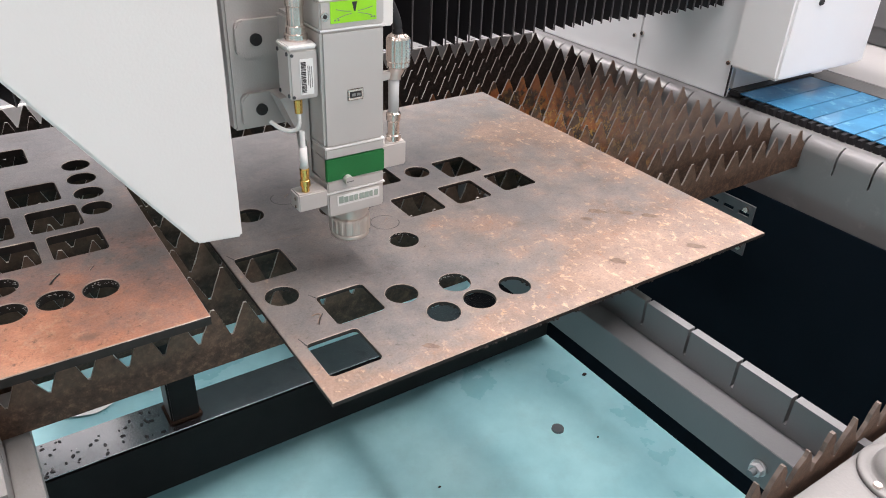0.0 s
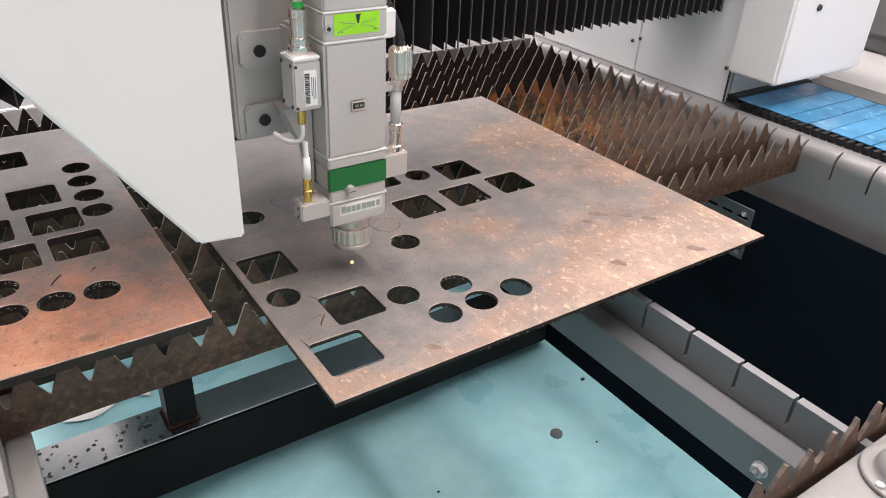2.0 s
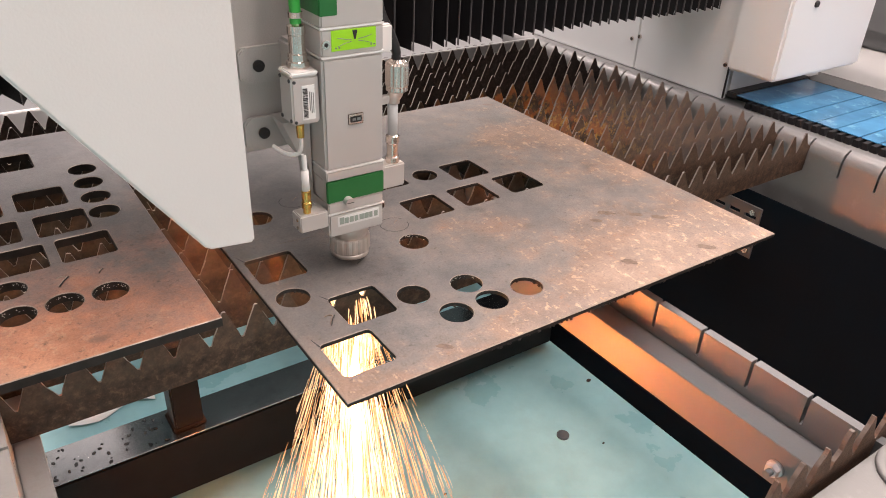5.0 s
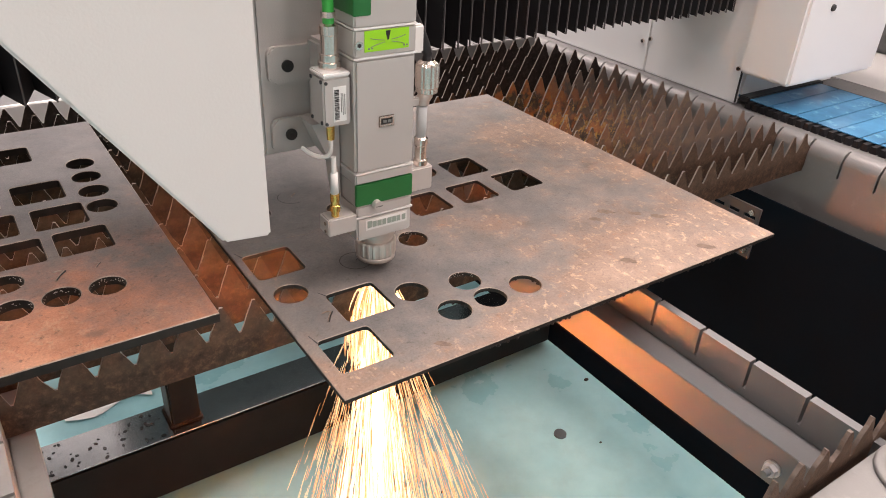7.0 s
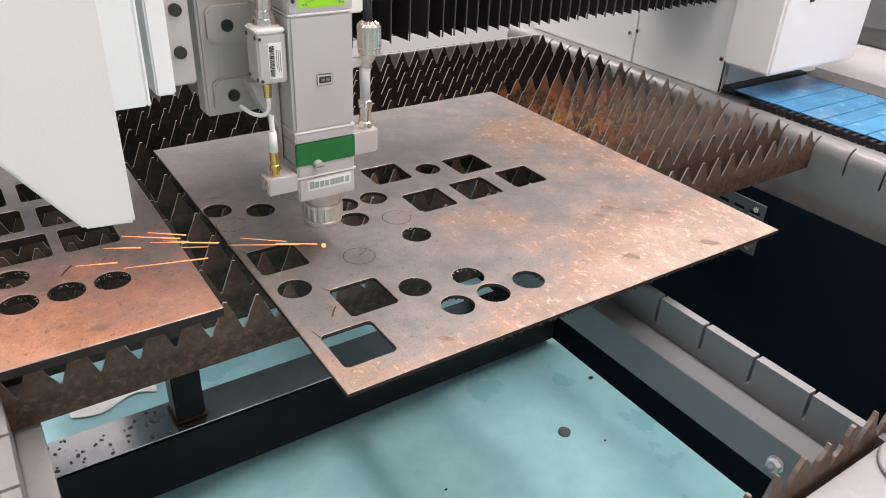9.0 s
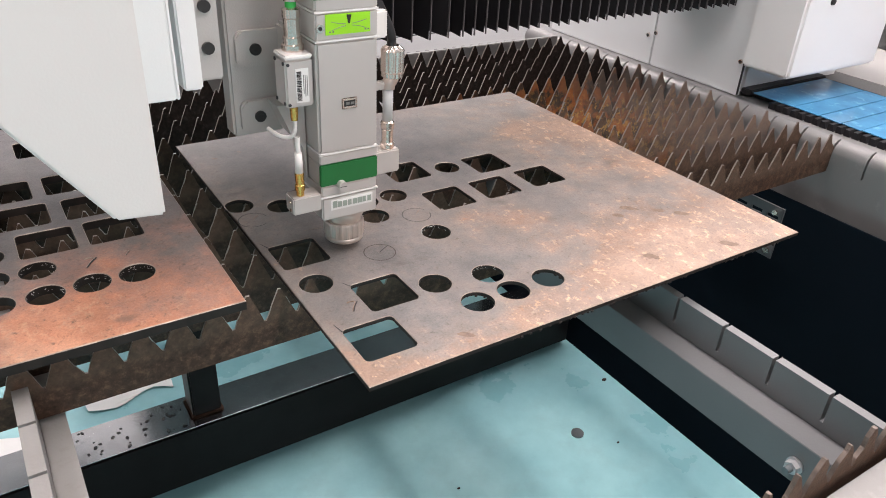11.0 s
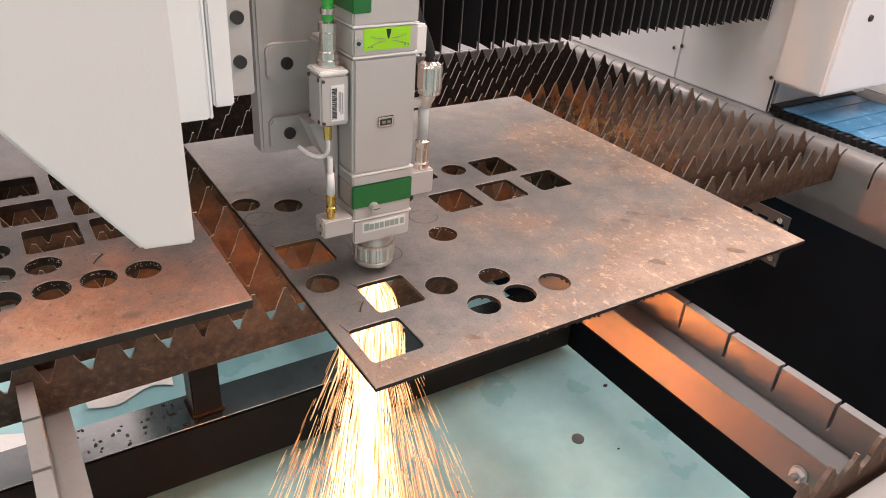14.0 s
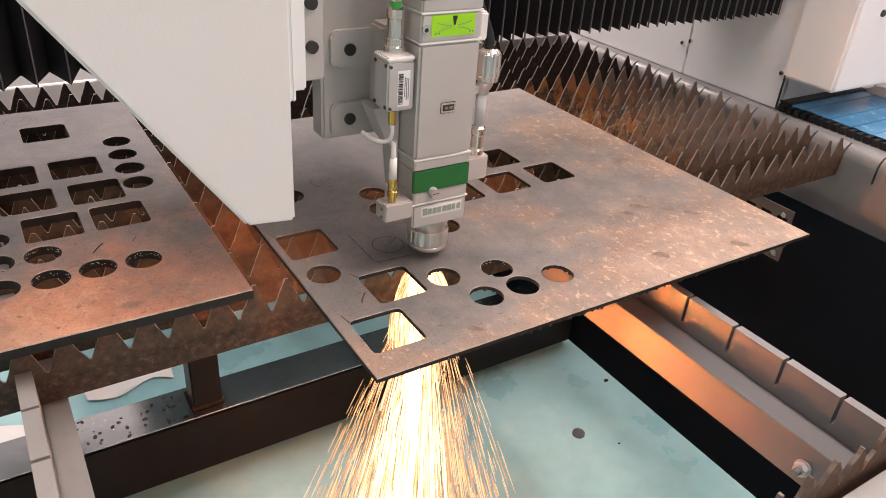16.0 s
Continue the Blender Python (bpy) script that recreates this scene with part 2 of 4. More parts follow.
BEAMGREY = paint("stone_grey_machine_paint", (0.155, 0.157, 0.156), 0.34, 0, 0.1, 7, 300, 0.25, (0.20, 0.197, 0.194), 0.75)
SILVERGREY = paint("silver_grey_machine_paint", (0.195, 0.195, 0.19), 0.5, 0, 0.1, 7, 300, 0.25, (0.24, 0.235, 0.23))
LIGHTGREY = paint("light_grey_machine_paint", (0.41, 0.41, 0.405), 0.5, 0, 0.1, 7, 300, 0.25, (0.40, 0.39, 0.37))
BARGREY = paint("worn_grey_bar_paint", (0.24, 0.237, 0.23), 0.5, 0, 0.14, 9, 300, 0.3, (0.20, 0.19, 0.18))
WHITE = paint("white_powder_coat", (0.80, 0.80, 0.79), 0.45, 0, 0.04, 3, 500, 0.12)
COVERWHITE = paint("matt_white_cover_paint", (0.70, 0.665, 0.64), 0.5, 0, 0.04, 3, 500, 0.12)
OFFWHITE = paint("grey_white_powder_coat", (0.80, 0.82, 0.825), 0.42, 0, 0.06, 3, 500, 0.12)
BLACK = paint("black_gloss_paint", (0.012, 0.0115, 0.0118), 0.4, 0, 0.3, 14, 200, 0.2, spec=0.11)
OILY = paint("oily_dark_steel", (0.70, 0.70, 0.71), 0.17, 1.0, 0.3, 7, 200, 0.12, (0.42, 0.417, 0.42))
NEARBLACK = paint("matt_near_black", (0.0042, 0.0075, 0.0115), 0.85, 0, 0.3, 5, 200, 0.2, spec=0.04)
FABRIC = paint("black_bellows_fabric", (0.012, 0.012, 0.014), 0.62, 0, 0.4, 20, 600, 0.3, spec=0.3)
HEM = paint("grey_bellows_hem", (0.085, 0.082, 0.085), 0.5, 0, 0.3, 30, 600, 0.3)
BLUE = paint("blue_slide_cover", (0.07, 0.30, 0.54), 0.10, 0.0, 0.5, 9, 26, 0.5, (0.16, 0.44, 0.62), 0.8)
ALU = paint("satin_anodised_aluminium", (0.56, 0.535, 0.51), 0.40, 0.35, 0.06, 8, 900, 0.12)
ALU_D = paint("cast_aluminium", (0.50, 0.48, 0.46), 0.5, 0.25, 0.12, 12, 500, 0.3)
CHROME = paint("bright_chrome", (0.80, 0.71, 0.64), 0.20, 1.0, 0.1, 30, 400, 0.05)
ZINC = paint("zinc_plated_steel", (0.50, 0.51, 0.52), 0.42, 0.55, 0.2, 90, 400, 0.2)
NICKEL = paint("satin_nickel", (0.66, 0.585, 0.53), 0.30, 0.8, 0.1, 60, 400, 0.05)
KNURL = paint("dull_nickel", (0.60, 0.53, 0.48), 0.34, 0.75, 0.1, 60, 400, 0.05)
SCORCH = paint("brown_scorched_groove", (0.055, 0.040, 0.032), 0.5, 0.1, 0.5, 300)
BURR = paint("burnt_spatter_rim", (0.30, 0.22, 0.17), 0.45, 0.3, 0.5, 200, 400, 0.3, (0.08, 0.06, 0.05))
SEAM = paint("bright_seam_and_plate", (0.88, 0.87, 0.85), 0.25, 0.15, 0.05)
GOLD = paint("gold_plated_brass", (0.75, 0.48, 0.14), 0.25, 1.0, 0.1, 60)
GREEN = paint("dark_green_anodised", (0.012, 0.17, 0.045), 0.4, 0.2, 0.15, 20)
LIME = paint("lime_sticker", (0.30, 0.72, 0.02), 0.4, 0, 0.08, 20)
HOSE = paint("green_hose", (0.02, 0.42, 0.07), 0.3, 0, 0.15, 30)
RUBBER = paint("black_cable_rubber", (0.015, 0.015, 0.016), 0.45, 0, 0.2, 40)
PLASTIC = paint("translucent_grey_plastic", (0.52, 0.54, 0.54), 0.35, 0, 0.1, 40)
WIRE = paint("white_cable_jacket", (0.78, 0.77, 0.74), 0.4, 0, 0.06, 40)
INK = paint("black_ink", (0.02, 0.02, 0.02), 0.5, 0, 0.1)
GREYINK = paint("grey_engraving", (0.20, 0.21, 0.20), 0.5, 0, 0.1)
GREENINK = paint("green_grey_engraving", (0.30, 0.36, 0.31), 0.5, 0, 0.1)
LABEL = paint("white_label_paper", (0.82, 0.82, 0.80), 0.5, 0, 0.04)
RUST = paint("weld_rust", (0.07, 0.034, 0.02), 0.8, 0.1, 0.5, 80)
SLAGPAPER = paint("white_sheet_paper", (0.82, 0.83, 0.82), 0.7, 0, 0.04)
WALL = paint("pale_hall_wall", (0.30, 0.305, 0.31), 0.8, 0, 0.06, 1.0, 30)
ROOF = paint("pale_hall_ceiling", (0.5, 0.51, 0.52), 0.8, 0, 0.06, 1.0, 30)
STAIN = paint("brown_oil_stain", (0.20, 0.135, 0.10), 0.4, 0.2, 0.5, 120, 300, 0.2, (0.26, 0.17, 0.12))
DROP = paint("dark_oil_drop", (0.03, 0.03, 0.032), 0.2, 0, 0.2)
SPARK = glow("orange_spark", (1.0, 0.44, 0.16), 1.6)
HOT = glow("yellow_white_spark", (1.0, 0.67, 0.36), 2.1)
WHITEHOT = glow("white_hot_spark", (1.0, 0.70, 0.42), 4.5)
JET = glow("white_hot_jet", (1.0, 0.25, 0.055), 1150.0)

# ---------------- mesh helpers ----------------


def part(name, bm, material, parent=None, label="", smooth=False):
    me = bpy.data.meshes.new(name)
    bmesh.ops.recalc_face_normals(bm, faces=bm.faces)
    bm.to_mesh(me)
    bm.free()
    for m in (material if isinstance(material, (list, tuple)) else [material]):
        me.materials.append(m)
    if smooth:
        me.shade_smooth()
    ob = new(name, me)
    if parent:
        ob.parent = parent
    if label:
        tagged(ob, label)
    return ob


def empty(name, label, category, group="", kind="", at=(0, 0, 0)):
    ob = new(name)
    ob.empty_display_size = 0.05
    ob.location = at
    return tagged(ob, label, category, group, kind)


def box(lo, hi, bevel=0.0, bm=None, seg=2):
    bm = bm or bmesh.new()
    g = bmesh.ops.create_cube(bm, size=1)
    for v in g["verts"]:
        v.co = Vector([(a + b) / 2 + c * (b - a) for a, b, c in zip(lo, hi, v.co)])
    if bevel:
        es = list({e for v in g["verts"] for e in v.link_edges})
        bmesh.ops.bevel(bm, geom=es, offset=bevel, segments=seg, affect="EDGES", clamp_overlap=True)
    return bm


def rod(a, b, r, r2=None, seg=20, bm=None, caps=True):
    bm = bm or bmesh.new()
    a, b = Vector(a), Vector(b)
    m = Matrix.Translation((a + b) / 2) @ (b - a).to_track_quat("Z", "Y").to_matrix().to_4x4()
    bmesh.ops.create_cone(bm, cap_ends=caps, segments=seg, radius1=r, radius2=r if r2 is None else r2, depth=(b - a).length, matrix=m)
    return bm


def lathe(profile, seg=32, at=(0, 0, 0), bm=None, wave=0.0, teeth=0):
    """Turns rows of (radius, z) round the vertical."""
    bm = bm or bmesh.new()
    rings = []
    for r, z in profile:
        ring = []
        for k in range(seg):
            a = 2 * math.pi * k / seg
            q = r * (1 + (wave if teeth and (k * teeth * 2 // seg) % 2 else 0))
            ring.append(bm.verts.new((at[0] + q * math.cos(a), at[1] + q * math.sin(a), at[2] + z)))
        rings.append(ring)
    for p, q in zip(rings, rings[1:]):
        for k in range(seg):
            bm.faces.new((p[k], p[(k + 1) % seg], q[(k + 1) % seg], q[k]))
    bm.faces.new(rings[0])
    bm.faces.new(rings[-1])
    return bm


def hose(points, r, seg=10, bm=None):
    """A bent tube through the points, smoothed."""
    bm = bm or bmesh.new()
    pts = [Vector(p) for p in points]
    for _ in range(2):
        out = [pts[0]]
        for a, b in zip(pts, pts[1:]):
            out += [a * 0.75 + b * 0.25, a * 0.25 + b * 0.75]
        pts = out + [pts[-1]]
    prev = None
    for i, p in enumerate(pts):
        d = (pts[min(i + 1, len(pts) - 1)] - pts[max(i - 1, 0)]).normalized()
        q = d.to_track_quat("Z", "Y")
        ring = [bm.verts.new(p + q @ Vector((r * math.cos(2 * math.pi * k / seg), r * math.sin(2 * math.pi * k / seg), 0))) for k in range(seg)]
        if prev:
            for k in range(seg):
                bm.faces.new((prev[k], prev[(k + 1) % seg], ring[(k + 1) % seg], ring[k]))
        prev = ring
    return bm


def prism(outline, axis, a, b, bm=None):
    """An outline of pairs, pushed along an axis from a to b."""
    bm = bm or bmesh.new()

    def at(p, v):
        return {"x": (v, *p), "y": (p[0], v, p[1]), "z": (*p, v)}[axis]
    lo, hi = [bm.verts.new(at(p, a)) for p in outline], [bm.verts.new(at(p, b)) for p in outline]
    n = len(outline)
    for k in range(n):
        bm.faces.new((lo[k], lo[(k + 1) % n], hi[(k + 1) % n], hi[k]))
    bm.faces.new(lo)
    bm.faces.new(hi)
    return bm


def ring_pts(x, y, r, n=40):
    return [(x + r * math.cos(2 * math.pi * k / n), y + r * math.sin(2 * math.pi * k / n)) for k in range(n)]


def square_pts(x, y, s, r=0.006, turn=0.0):
    out = []
    for k in range(4):
        a0 = k * math.pi / 2
        cx, cy = (s / 2 - r) * (1 if k in (0, 3) else -1), (s / 2 - r) * (1 if k in (0, 1) else -1)
        for j in range(4):
            a = a0 + j * math.pi / 6
            px, py = cx + r * math.cos(a), cy + r * math.sin(a)
            out.append((x + px * math.cos(turn) - py * math.sin(turn), y + px * math.sin(turn) + py * math.cos(turn)))
    return out


def sheet_with_holes(outer, holes, top, bottom, rim=0.0):
    bm = bmesh.new()
    for loop in [outer] + holes:
        vs = [bm.verts.new((*p, top)) for p in loop]
        for k in range(len(vs)):
            bm.edges.new((vs[k], vs[(k + 1) % len(vs)]))
    bmesh.ops.triangle_fill(bm, use_beauty=True, edges=bm.edges[:], normal=(0, 0, 1))
    faces = bm.faces[:]
    g = bmesh.ops.extrude_face_region(bm, geom=faces)
    for v in [e for e in g["geom"] if isinstance(e, bmesh.types.BMVert)]:
        v.co.z = bottom
    bmesh.ops.recalc_face_normals(bm, faces=bm.faces)
    for f in bm.faces:
        if abs(f.normal.z) < 0.5:
            f.material_index = 1
    # narrow bevel in a paler colour that paints in the top-edge highlight
    if rim:
        es = [e for e in bm.edges if len(e.link_faces) == 2 and max(f.normal.z for f in e.link_faces) > 0.9 and min(abs(f.normal.z) for f in e.link_faces) < 0.1]
        bmesh.ops.bevel(bm, geom=es, offset=rim, segments=1, affect="EDGES", material=2)
    return bm


# ---------------- hall ----------------
floor = part("floor", box((-4.2, -4.2, FLOOR_Z - 0.05), (5.2, 5.2, FLOOR_Z)), TEAL)
tagged(floor, "glossy teal epoxy floor of a workshop", "floor", kind="structure")
for nm, lo, hi in (("wall_west", (-4.3, -4.2, FLOOR_Z), (-4.2, 5.2, 3.7)), ("wall_east", (5.2, -4.2, FLOOR_Z), (5.3, 5.2, 3.7)),
                   ("wall_south", (-4.3, -4.3, FLOOR_Z), (5.3, -4.2, 3.7)), ("wall_north", (-4.3, 5.2, FLOOR_Z), (5.3, 5.3, 3.7))):
    tagged(part(nm, box(lo, hi), WALL), "plain pale grey workshop wall", "wall", kind="structure")
tagged(part("ceiling", box((-4.3, -4.3, 3.7), (5.3, 5.3, 3.8)), ROOF), "pale workshop ceiling", "ceiling", kind="structure")

# ---------------- bed frame ----------------
SLAT_YS = [0.234 + 0.075 * k for k in range(12)]
NEAR_YS = [0.009, -0.066, -0.141, -0.216, -0.291, -0.366]
ALL_YS = sorted(SLAT_YS + [0.159, 0.084] + NEAR_YS)

frame_ob = empty("bed_frame", "black painted steel base frame standing on the teal floor", "machine frame")
part("cross_beam", box((-1.1, 0.795, -0.864), (1.09, 0.908, -0.7035), 0.005), BLACK, frame_ob, "black box-section beam")
part("beam_top", box((-1.1, 0.796, -0.7030), (1.09, 0.907, -0.7), 0.001), OILY, frame_ob, "oily grey beam top")
# thin near-black sheet from the floor up to the side beam
part("near_black_sheet", prism([(1.124, -0.9), (1.125, 0.16), (1.125, 0.51), (1.126, 0.83), (1.128, 1.3), (1.1285, 1.3), (1.1285, -0.9)], "z", FLOOR_Z, -0.157), NEARBLACK, frame_ob, "matt near-black sheet below the side beam")
part("post", box((-0.017, 0.823, -0.70), (0.047, 0.887, -0.15), 0.004), BLACK, frame_ob)
part("post", box((-0.90, 0.80, -0.70), (-0.834, 0.866, -0.15), 0.004), BLACK, frame_ob)
part("weld_bead", box((-0.023, 0.817, -0.70), (0.052, 0.892, -0.694), 0.003), RUST, frame_ob, "rusty weld round the post")
part("foot", box((-1.09, 0.81, FLOOR_Z), (-1.01, 0.89, -0.8645), 0.004), BLACK, frame_ob)
rng = random.Random(4)
bm = bmesh.new()
for k in range(52):
    sx, sy = -0.30 + 0.28 * rng.random() ** 1.7, rng.uniform(0.802, 0.900)
    r = rng.uniform(0.0015, 0.0050)
    m = Matrix.Translation((sx, sy, -0.699)) @ Matrix.Rotation(rng.uniform(0, 6.28), 4, "Z") @ Matrix.Diagonal((1.15 + 0.3 * (k % 3 == 0), 0.75, 0.16, 1))
    bmesh.ops.create_icosphere(bm, subdivisions=2, radius=r, matrix=m)
tagged(part("oil_drops", bm, DROP, None, "dark oil drops on the black beam", True), category="oil drops", kind="stuff")


def notched_bar(x0, x1, top, bottom, y0, y1, depth=0.047, w=0.0042):
    line = [(y0, bottom), (y0, top)]
    for y in ALL_YS:
        if y0 + 0.01 < y < y1 - 0.01:
            line += [(y - w / 2, top), (y - w / 2, top - depth), (y + w / 2, top - depth), (y + w / 2, top)]
    line += [(y1, top), (y1, bottom)]
    return prism(line, "x", x0, x1)


bar = empty("support_bar", "grey painted notched slat support bar on a box tube", "support bar", "slat supports")
part("notched_plate", notched_bar(0.4725, 0.4850, -0.0485, -0.149, -0.40, 1.09, 0.039), GREY, bar)
part("tube", box((0.4345, -0.40, -0.156), (0.4722, 1.09, -0.0990), 0.0008), GREY, bar)
nut = part("bolt", rod((0.4345, -0.2225, -0.131), (0.4320, -0.2225, -0.131), 0.0105, seg=24), ZINC, bar, "zinc-plated bolt with a nut and washer")
part("nut", rod((0.4320, -0.2225, -0.131), (0.4245, -0.2225, -0.131), 0.0085, seg=6), ZINC, nut)
part("thread", rod((0.4245, -0.2225, -0.131), (0.4160, -0.2225, -0.131), 0.0046, seg=14), STEELGREY, nut)

bar2 = empty("support_bar", "light grey notched slat support tube with a ledge", "support bar", "slat supports")
part("notched_plate", notched_bar(-0.3045, -0.2885, -0.042, -0.150, -0.55, 1.09), BARGREY, bar2)
part("tube", box((-0.288, -0.55, -0.148), (-0.2615, 1.09, -0.096), 0.002), BARGREY, bar2)

strip = empty("perforated_strip", "dark grey perforated steel strip under the slats", "steel strip")
holes = [[(y + 0.012 * c, z + 0.004 * s) for c, s in ((-1, -1), (1, -1), (1, 1), (-1, 1))] for y in [0.19 + 0.035 * k for k in range(24)] for z in (-0.122,)]
flat = sheet_with_holes([(0.170, -0.205), (1.09, -0.205), (1.09, -0.100), (0.170, -0.100)], holes, 0.0, -0.004)
flat.transform(Matrix(((0, 0, 1, 0.954), (1, 0, 0, 0), (0, 1, 0, 0), (0, 0, 0, 1))))
part("strip", flat, [DARKGREY, DARKGREY], strip)
part("bolt", rod((0.946, 0.182, -0.190), (0.953, 0.182, -0.190), 0.007, seg=6), CHROME, strip)
part("bolt", rod((0.946, 0.186, -0.112), (0.953, 0.186, -0.112), 0.006, seg=6), CHROME, strip)

# side beam with a rounded inner edge and saw cuts for the slats
beam = empty("side_beam", "light grey machine side beam with rounded slotted edge", "machine beam")
prof = [(1.168, -0.176), (1.168, -0.052)] + [(1.196 - 0.028 * math.cos(a), -0.052 + 0.028 * math.sin(a)) for a in [math.pi / 2 * k / 14 for k in range(15)]]
prof += [(1.64, -0.024), (1.64, -0.176)]
ys = [-0.9] + [y + d for y in ALL_YS for d in (-0.002, 0.002)] + [1.24]
bm = bmesh.new()
for k in range(0, len(ys), 2):
    prism(prof, "y", ys[k], ys[k + 1], bm)
for y in ALL_YS:
    cut = [(1.168, -0.176), (1.168, -0.080), (1.190, -0.080), (1.190, -0.0252), (1.196, -0.0241), (1.64, -0.0241), (1.64, -0.176)]
    prism(cut, "y", y - 0.002, y + 0.002, bm)
part("beam_body", bm, BEAMGREY, beam)
part("leg_panel", box((1.173, -0.9, FLOOR_Z), (1.64, 1.24, -0.177)), GREY, beam)

back = empty("rear_beam", "pale grey rear beam of the machine bed", "machine beam")
part("end_plate", box((-1.1, 1.092, -0.11), (-0.001, 1.104, -0.018), 0.002), WHITE, back, "white end plate")
part("end_plate", box((0.001, 1.092, -0.11), (1.167, 1.104, -0.018), 0.002), SILVERGREY, back, "pale grey end plate")
part("beam_body", box((-1.1, 1.16, -0.13), (1.60, 1.40, -0.06), 0.01), GREY, back)
part("rear_deck", box((-0.05, 1.41, -0.10), (1.60, 2.6, -0.065), 0.004), DARKGREY, back, "dark grey rear deck")
bm = bmesh.new()
for k in range(40):
    hx, hy = 0.55 + 0.03 * (k % 20), 1.20 + 0.03 * (k // 20)
    rod((hx, hy, -0.0605), (hx, hy, -0.0585), 0.007, seg=12, bm=bm)
part("vent_holes", bm, INK, back, "rows of dark round holes")

front = empty("front_beam", "light grey front plate of the machine bed", "machine beam")
part("beam_plate", box((0.06, -0.62, -0.20), (1.129, -0.3015, -0.046), 0.004), SILVERGREY, front)
CAP = (0.462, -0.352, -0.046)
cap = part("cap", lathe([(0.048, 0.0002), (0.048, 0.0040), (0.0465, 0.0055), (0.0385, 0.0060), (0.0370, 0.0045), (0.0350, 0.0045), (0.0345, 0.0110), (0.0320, 0.0170), (0.0265, 0.0225), (0.0180, 0.0258), (0.0080, 0.0270), (0.0010, 0.0272)], 48, CAP), SILVERGREY, front, "pale grey domed flange cap", True)
for a in (45, 165, 285):
    x, y = CAP[0] + 0.0425 * math.cos(radians(a)), CAP[1] + 0.0425 * math.sin(radians(a))
    part("cap_screw", rod((x, y, CAP[2] + 0.005), (x, y, CAP[2] + 0.0085), 0.0045, 0.0040, 14), NICKEL, cap)

# ---------------- slats ----------------


def slat_mesh(x0, x1, seed, rim=0.0, ragged=0.0, keep=0.8, half=0.0014, foot=-0.098):
    rg = random.Random(seed)
    pitch, line = 0.0412, [(x0, foot), (x0, -0.0545)]
    k = math.ceil((x0 + 0.0064 + 0.021) / pitch)
    while -0.0064 + pitch * k + 0.020 < x1:
        c = -0.0064 + pitch * k + rg.uniform(-0.0012, 0.0012)
        h = -0.0058 - (0.0 if rg.random() < 0.7 else rg.uniform(0, 0.005))
        w = rg.uniform(0.0012, 0.0026)
        low = -0.0485 + 0.0045 * max(0.0, c) + rg.uniform(-0.0015, 0.0015)
        tip, flank = h - rg.uniform(0, 0.0012), [(c - 0.0218, low), (c - 0.0190, low - 0.0004)]
        if ragged:
            for u in (0.25, 0.5, 0.75):
                flank.append((c - 0.0190 + (0.0190 - w) * u + rg.uniform(-ragged, ragged), low + (h - low) * u + rg.uniform(-ragged, ragged)))
        line += flank + [(c - w, h), (c + w, tip)]
        if ragged:
            for u in (0.3, 0.6):
                line.append((c + w + (0.0190 - w) * u + rg.uniform(-ragged, ragged), tip + (low - tip) * u))
        k += 1
    line += [(x1, -0.0445), (x1, foot)]
    bm = prism(line, "y", -half, half)
    bmesh.ops.recalc_face_normals(bm, faces=bm.faces)
    for f in bm.faces:
        f.material_index = 0 if abs(f.normal.y) > 0.7 else 1
    if rim:
        wide = [f for f in bm.faces if abs(f.normal.y) > 0.7]
        for f in bmesh.ops.inset_region(bm, faces=wide, thickness=rim, use_even_offset=True)["faces"]:
            c = f.calc_center_median()
            if c.z > -0.0555 and x0 + 0.01 < c.x < x1 - 0.01 and rg.random() < (keep if c.x > 0.5 else 0.3 * keep):
                f.material_index = 1
    return bm


tags = dict(label="rusty sawtooth steel support slat standing on edge", category="slat", group="bed slats")
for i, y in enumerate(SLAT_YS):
    ob = part("sawtooth_slat", slat_mesh(-1.0, 1.178, 20 + i, (0.0006 if i < 2 else 0.0009) if i < 7 else 0.0, 0.0006, 0.15 if i < 4 else 0.5, foot=-0.098 if i else -0.0895), [SLAT if i < 2 else SLAT_DUSTY if i < 4 else SLAT_GOLD if i < 6 else SLAT_RUST if i < 8 else SLAT_SHADED, WORN])
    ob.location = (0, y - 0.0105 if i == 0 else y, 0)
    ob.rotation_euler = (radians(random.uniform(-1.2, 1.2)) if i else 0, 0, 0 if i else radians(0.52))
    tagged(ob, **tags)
ob = part("sawtooth_slat", slat_mesh(0.10, 1.178, 77, 0.0, 0.0024, half=0.0023, foot=-0.0895), [SLAT_NEAR, TIP])
ob.location = (0, -0.291, 0.004)
tagged(ob, **tags)

# ---------------- sheets being cut ----------------
R = 0.0205
SQ = 0.0635
r_holes = [ring_pts(x, y, R) for x, y in ((0.019, 0.441), (0.073, 0.414), (0.032, 0.201), (0.160, 0.133), (0.231, 0.121), (0.237, 0.075),
                                          (0.184, 0.075), (0.293, 0.077), (0.231, 0.245), (0.178, 0.325), (0.186, 0.373), (0.234, 0.372), (0.364, 0.424))]
r_holes += [square_pts(x, y, SQ) for x, y in ((0.096, 0.146), (0.048, 0.068), (0.042, 0.277), (0.294, 0.439), (0.433, 0.411), (0.482, 0.329), (0.305, 0.327), (0.391, 0.327))]
sheet = part("steel_sheet", sheet_with_holes([(0, 0), (0.7, 0), (0.7, 0.7), (0, 0.7)], r_holes, 0.0, -0.0055, 0.0007), [STEEL_R, EDGE, RIM])
tagged(sheet, "square rust-stained steel sheet with cut holes on the slats", "steel sheet", "steel sheets")

